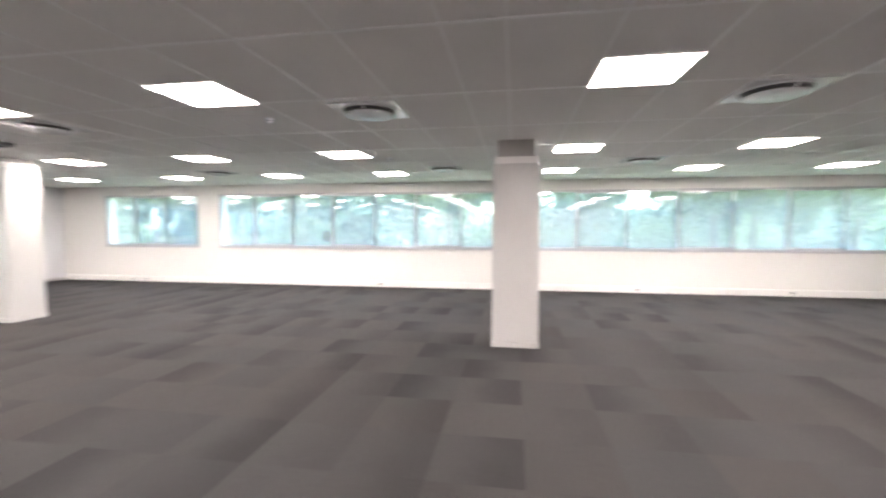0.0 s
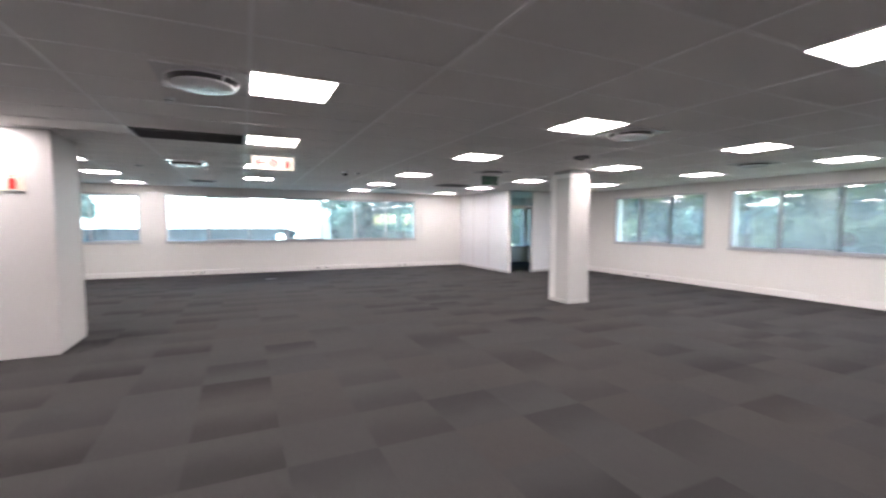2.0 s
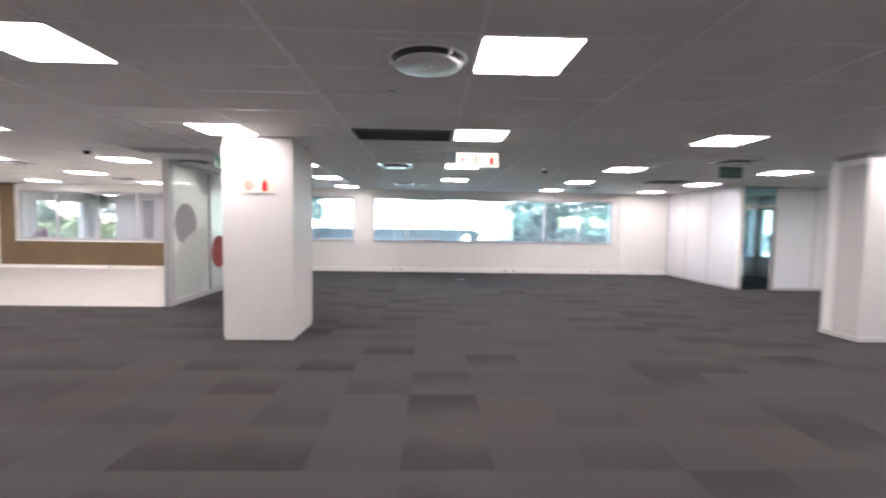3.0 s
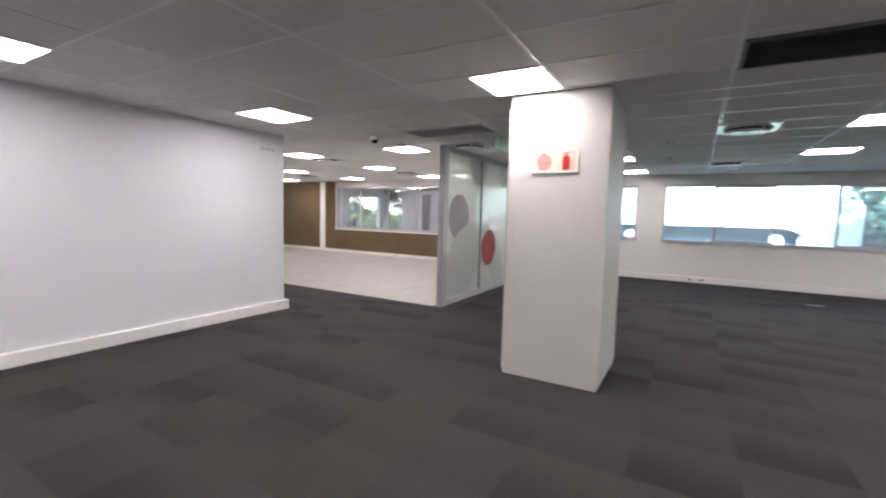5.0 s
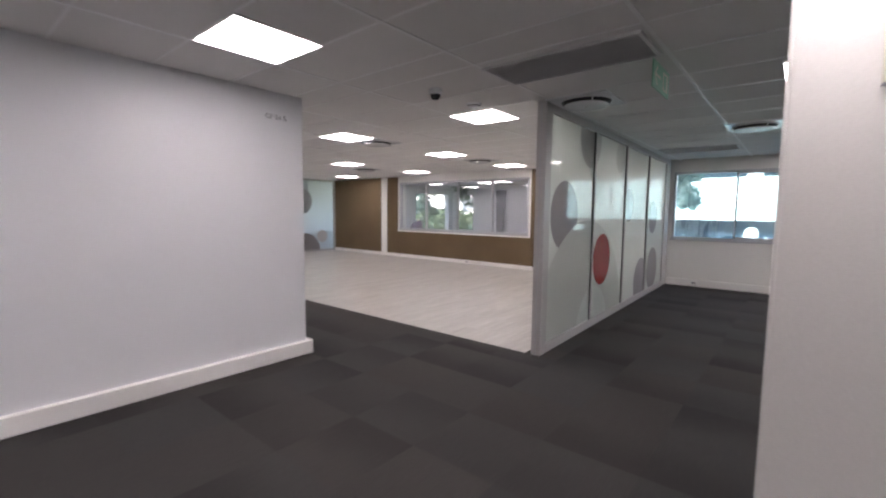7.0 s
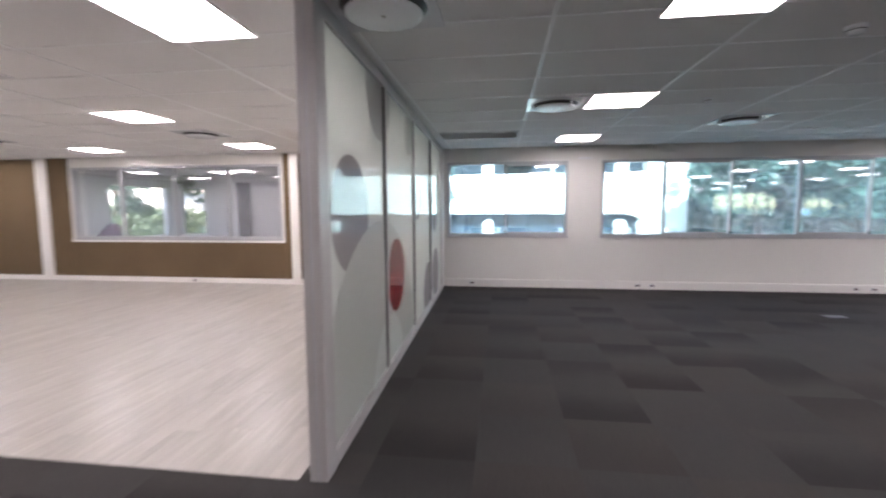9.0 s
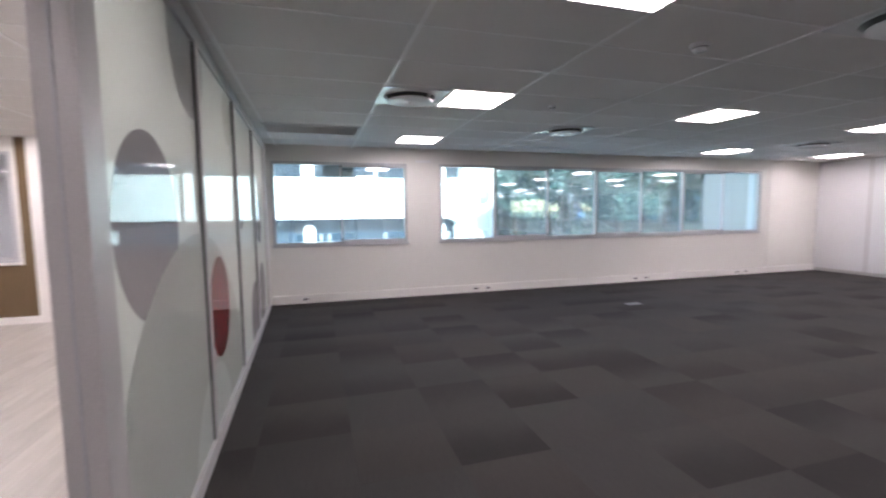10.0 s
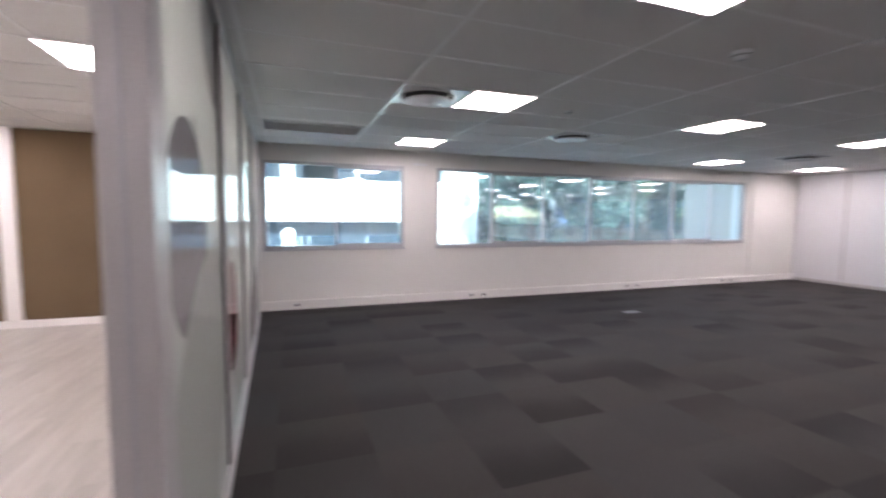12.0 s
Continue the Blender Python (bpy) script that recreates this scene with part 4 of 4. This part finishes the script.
def arched(y, w):
    bm = bx(-0.6, -0.1, y - w, y + w, 0.0, 1.06)
    tube(bm, [(-0.597, y, 1.06), (-0.095, y, 1.06)], [w, w], 20)
    return bm


part("arched_pier", arched(-1.98, 0.28), white_render, wb)
for k in range(7):
    y = -3.1 - 6.7 * k
    part("arched_pier", arched(y, 0.28), white_render, wb)
    part("pier", bx(-0.7, -0.05, y - 0.30, y + 0.30, 3.70, 5.2, 0.01), white_render, wb)
    part("pier", bx(-0.8, -0.5, y - 3.45, y - 3.25, 3.70, 5.2, 0.01), frame_alu, wb)
    for u in (-5.9, -3.05, 0.4):
        part("window", bx(-0.88, -0.82, y + u - 0.1, y + u + 1.9, 3.80, 5.10, 0.01), upper_glazing, wb)
        part("post", bx(-0.55, -0.45, y + u + 0.1, y + u + 0.2, 0.0, 0.9, 0.01), frame_alu, wb)

structure("wing_wall", bx(-18.7, XW - T, 7.55, 7.85, GZ, H + 0.8), beige_render, "pale beige outer wall of a short wing", "wall")

rt = random.Random(11)


def tree(h, crown_r, leaf_mat, n_leaf, seed, low=0.3):
    q = random.Random(seed)
    t = thing("tree", (0, 0, GZ), "leafy broad tree with an uneven crown outside the windows", "tree", "trees outside")
    bm = bmesh.new()
    lean = (q.uniform(-0.3, 0.3), q.uniform(-0.3, 0.3))
    th = h * 0.55
    tube(bm, [(lean[0] * k / 4, lean[1] * k / 4, th * k / 4) for k in range(5)], [0.20, 0.15, 0.12, 0.10, 0.07], 9)
    tips = [Vector((lean[0], lean[1], th))]
    for k in range(11):
        z = h * (low + (0.60 - low) * k / 11)
        a = k * 2.4 + q.uniform(-0.4, 0.4)
        ln = crown_r * q.uniform(0.5, 0.95)
        s = Vector((lean[0] * z / th, lean[1] * z / th, z))
        mid = s + Vector((math.cos(a) * ln * 0.5, math.sin(a) * ln * 0.5, ln * 0.25))
        end = s + Vector((math.cos(a) * ln, math.sin(a) * ln, ln * q.uniform(0.3, 0.8)))
        tube(bm, [s, mid, end], [0.07, 0.045, 0.015], 6)
        tips += [mid, end]
    part("trunk", bm, bark, t)
    clumps = []
    for k in range(46):
        b = q.choice(tips)
        clumps.append((b + Vector((q.gauss(0, 0.32), q.gauss(0, 0.32), q.gauss(0.15, 0.35))) * crown_r * 0.6, q.uniform(0.3, 0.75) * crown_r * 0.42))
    verts, faces = [], []
    for k in range(n_leaf):
        c, r = q.choice(clumps)
        d = Vector((q.gauss(0, 1), q.gauss(0, 1), q.gauss(0, 0.8))).normalized() * r * q.random() ** 0.4
        p = c + d
        s = q.uniform(0.09, 0.20)
        u = Vector((q.gauss(0, 1), q.gauss(0, 1), q.gauss(0, 0.6))).normalized()
        w = u.cross(Vector((q.gauss(0, 1), q.gauss(0, 1), q.gauss(0, 1)))).normalized()
        i = len(verts)
        verts += [p - u * s, p + w * s * 0.5, p + u * s, p - w * s * 0.5]
        faces.append((i, i + 1, i + 2, i + 3))
    me = bpy.data.meshes.new("crown")
    me.from_pydata([tuple(v) for v in verts], [], faces)
    me.materials.append(leaf_mat)
    cr = new("crown", me)
    cr.parent = t
    return t


kinds = [tree(7.5, 2.6, leaf_a, 9000, 1), tree(6.0, 2.4, leaf_b, 8000, 2, 0.2), tree(8.5, 3.0, leaf_b, 10000, 3)]
kinds[0].matrix_basis = pose(-11.5, 18.5, GZ)
kinds[1].matrix_basis = pose(-7.0, 20.5, GZ)
kinds[2].matrix_basis = pose(1.2, 17.5, GZ)
spots = [(-26.0, 6.6, 1), (-3.2, 23, 0), (7.8, 18, 0), (10.5, 21, 2), (-14.8, 22, 2), (13, 19, 0), (-4.8, 29, 2), (4.9, 25, 1),
         (-23.5, 8.4, 1), (-26.0, 11.5, 0), (-22.5, 13.5, 2), (-28.0, 15.0, 1), (-25.0, 18.5, 0), (-36, 9.5, 2), (-20.8, 17.5, 1), (-36, 14, 0),
         (-23.2, -13.5, 0), (-23.0, -11.0, 1), (-23.5, -7.6, 1), (-25.5, -16, 0), (-23.5, -19.5, 2), (-20.5, 24, 1), (-18.0, 20.0, 0), (15, 27, 1), (-13, 30, 0)]
for x, y, k in spots:
    copy_thing(kinds[k], pose(x, y, GZ, 0, 0, rt.uniform(0, 360)) @ Matrix.Scale(1.0, 4))


def shrubs(name, xs0, xs1, ys0, ys1, n, top, mat, seed, size=(0.05, 0.12), spread=0.5, label="bank of green bushes outside the windows", category="bushes"):
    """A bank of low bushes as loose leaves."""
    q = random.Random(seed)
    heads = [(q.uniform(xs0, xs1), q.uniform(ys0, ys1), q.uniform(0.5, 1.0) * top) for _ in range(60)]
    verts, faces = [], []
    for k in range(n):
        cx, cy, ch = q.choice(heads)
        p = Vector((cx + q.gauss(0, spread), cy + q.gauss(0, spread), GZ + ch * q.random() ** 0.6))
        s = q.uniform(*size)
        u = Vector((q.gauss(0, 1), q.gauss(0, 1), q.gauss(0.4, 0.6))).normalized()
        w = u.cross(Vector((q.gauss(0, 1), q.gauss(0, 1), q.gauss(0, 1)))).normalized()
        i = len(verts)
        verts += [tuple(p - u * s), tuple(p + w * s * 0.5), tuple(p + u * s), tuple(p - w * s * 0.5)]
        faces.append((i, i + 1, i + 2, i + 3))
    me = bpy.data.meshes.new(name)
    me.from_pydata(verts, [], faces)
    me.materials.append(mat)
    tagged(new(name, me), label, category, kind="stuff")


shrubs("bushes", -16, 13, 22, 27, 22000, 2.6, leaf_a, 21)
shrubs("bushes", -32, -26, 10.0, 20, 14000, 1.7, leaf_b, 22)
shrubs("bushes", -26, -22, -15, -7, 10000, 1.8, leaf_b, 23)
shrubs("bushes", -27, -23.5, -25, -17.5, 14000, 2.2, leaf_a, 27, (0.08, 0.2), 0.8)
far = "distant belt of dense green woods"
shrubs("woods", -40, 24, 32, 40, 50000, 3.7, leaf_b, 24, (0.2, 0.5), 1.3, far, "woods")
shrubs("woods", -52, -40, 6, 40, 40000, 3.6, leaf_b, 25, (0.2, 0.5), 1.3, far, "woods")
shrubs("woods", -31, -27, 22, 34, 16000, 3.4, leaf_a, 26, (0.14, 0.32), 1.0, far, "woods")

# low blue-glazed building behind the trees, and a sunlit bank of pale boulders before it
lb = thing("low_building", (-33.0, 17.0, GZ), "low building with a blue glass front behind trees", "building")
part("wall", bx(-6.0, 0.0, -5.0, 7.0, 0.0, 3.6, 0.02), grey_render, lb)
part("roof", bx(-6.2, 0.4, -5.2, 7.2, 3.6, 3.85, 0.02), white_render, lb)
for k in range(6):
    y = -4.6 + 1.95 * k
    wp = part("window", bx(0.0, 0.05, y, y + 1.75, 0.7, 3.1, 0.01), frame_alu, lb)
    part("pane", bx(0.05, 0.06, y + 0.06, y + 1.69, 0.76, 3.04), blue_glazing, wp, "blue tinted glass")


def boulder(seed):
    q = random.Random(seed)
    bm = bmesh.new()
    bmesh.ops.create_icosphere(bm, subdivisions=2, radius=1.0)
    bumps = [(Vector((q.gauss(0, 1), q.gauss(0, 1), q.gauss(0, 1))).normalized(), q.uniform(0.75, 0.95)) for _ in range(9)]
    for v in bm.verts:
        for n, lim in bumps:
            over = v.co.dot(n) - lim
            if over > 0:
                v.co -= n * over
        v.co = Vector((v.co.x * 0.62, v.co.y * 0.52, v.co.z * 0.55 + 0.45))
    return tagged(finish("boulder", bm, boulder_stone), "pale sunlit boulder in a planted bank", "boulder", "boulders of the bank")


rb = random.Random(5)
stones = [boulder(k) for k in (3, 7, 12)]
for k in range(24):
    m = pose(-26.2 + 0.16 * k + rb.uniform(-0.5, 0.5), 6.6 + 0.34 * k, GZ, 0, 0, rb.uniform(0, 360)) @ Matrix.Scale(rb.uniform(0.62, 0.98), 4)
    if k < 3:
        stones[k].matrix_basis = m
    else:
        copy_thing(stones[k % 3], m)


# ---- floor pieces, last ----
CT = 0.60


def tile_verts(x, y, sx_, sy_, z=0.0, g=0.0002, drop=0.010, r=0.0001):
    x0, x1, y0, y1 = x + g, x + sx_ - g, y + g, y + sy_ - g
    return ([(x0 + r, y0 + r, z), (x1 - r, y0 + r, z), (x1 - r, y1 - r, z), (x0 + r, y1 - r, z), (x0, y0, z - drop), (x1, y0, z - drop), (x1, y1, z - drop), (x0, y1, z - drop)],
            [(0, 1, 2, 3), (0, 4, 5, 1), (1, 5, 6, 2), (2, 6, 7, 3), (3, 7, 4, 0)])


UVS = [(0, 0), (1, 0), (1, 1), (0, 1), (0, 0), (1, 0), (1, 1), (0, 1)]


def piece_mesh(name, tiles, mat, turns=None):
    verts, faces, uvs = [], [], []
    for i, t in enumerate(tiles):
        v, f = tile_verts(*t)
        n = len(verts)
        verts += v
        faces += [tuple(n + k for k in q) for q in f]
        turn = turns[i] if turns else 0
        uvs += [UVS[(k + turn) % 4 + (4 if k > 3 else 0)] for k in range(8)]
    me = bpy.data.meshes.new(name)
    me.from_pydata(verts, [], faces)
    lay = me.uv_layers.new(name="UVMap")
    for lp in me.loops:
        lay.data[lp.index].uv = uvs[lp.vertex_index]
    me.materials.append(mat)
    return me


floor_c = thing("floor_carpet", (0, 0, 0), "dark grey carpet tiles shading from light to dark, laid edge to edge", "floor", kind="structure")
near, rest = [], []
rc = random.Random(8)
for i in range(-7, 36):
    for j in range(-24, 25):
        x, y = -11.62 + CT * i, -3.20 + CT * j
        x0, x1, y0, y1 = max(x, XW), min(x + CT, XE), max(y, YB), min(y + CT, YN)
        if x0 < -9.52 and y1 < YG - 0.06:
            x0 = max(x0, -9.52)
            if x1 - x0 < 0.02:
                continue
        elif x0 < -9.52 and y0 < YG - 0.06:
            if x1 > -9.50:
                rest.append((x0, YG - 0.06, -9.52 - x0, y1 - YG + 0.06))
                x0 = -9.52
            else:
                y0 = YG - 0.06
        if x0 > -8.0 and y1 <= YS:
            continue
        if x1 - x0 < 0.02 or y1 - y0 < 0.02:
            continue
        whole = x1 - x0 > CT - 0.001 and y1 - y0 > CT - 0.001
        inside = -11.7 < x0 < 0.2 and (-5.7 < y0 < 3.0) and y0 > -4.4 - 0.35 * (x0 + 8) * (1 if x0 > -8 else 0) - 1.5
        (near if whole and inside and len(near) < 300 else rest).append((x0, y0, x1 - x0, y1 - y0))
base = [piece_mesh("carpet_tile", [(-CT / 2, -CT / 2, CT, CT)], carpet_tile, [k]) for k in range(4)]
for x, y, a, b in near:
    ob = new("carpet_tile", base[rc.choice((1, 1, 1, 1, 1, 3))])
    ob.location = (x + CT / 2, y + CT / 2, rc.uniform(-0.00005, 0.00005))
    ob.parent = floor_c
ob = new("carpet_tiles", piece_mesh("carpet_tiles", rest, carpet_rest, [rc.choice((1, 1, 1, 1, 1, 3)) for _ in rest]))
ob.parent = floor_c
tagged(ob, kind="stuff")

floor_p = thing("floor_planks", (0, 0, 0), "pale grey-beige wood-look floor planks", "floor", kind="structure")
PL, PW = 1.2, 0.18
whole, cut = [], []
row = 0
y = YG - 0.06 - PW
while y > YB - 1.7:
    x = -9.52 - ((row * 0.47) % 1.0) * PL
    first = True
    x_hi = -9.52
    while x_hi > XB:
        x_lo = max(x_hi - PL if not first else x, XB)
        first = False
        if x_hi - x_lo > 0.02:
            (whole if abs(x_hi - x_lo - PL) < 1e-4 else cut).append((x_lo, y, x_hi - x_lo, PW))
        x_hi = x_lo
    y -= PW
    row += 1
pm = piece_mesh("plank", [(-PL / 2, -PW / 2, PL, PW)], plank_tile)
for x, y, a, b in whole[:200]:
    ob = new("plank", pm)
    ob.location = (x + PL / 2, y + PW / 2, 0.001)
    ob.parent = floor_p
ob = new("planks", piece_mesh("planks", [(x, y, a, b, 0.001) for x, y, a, b in cut + whole[200:]], plank_rest))
ob.parent = floor_p
tagged(ob, kind="stuff")
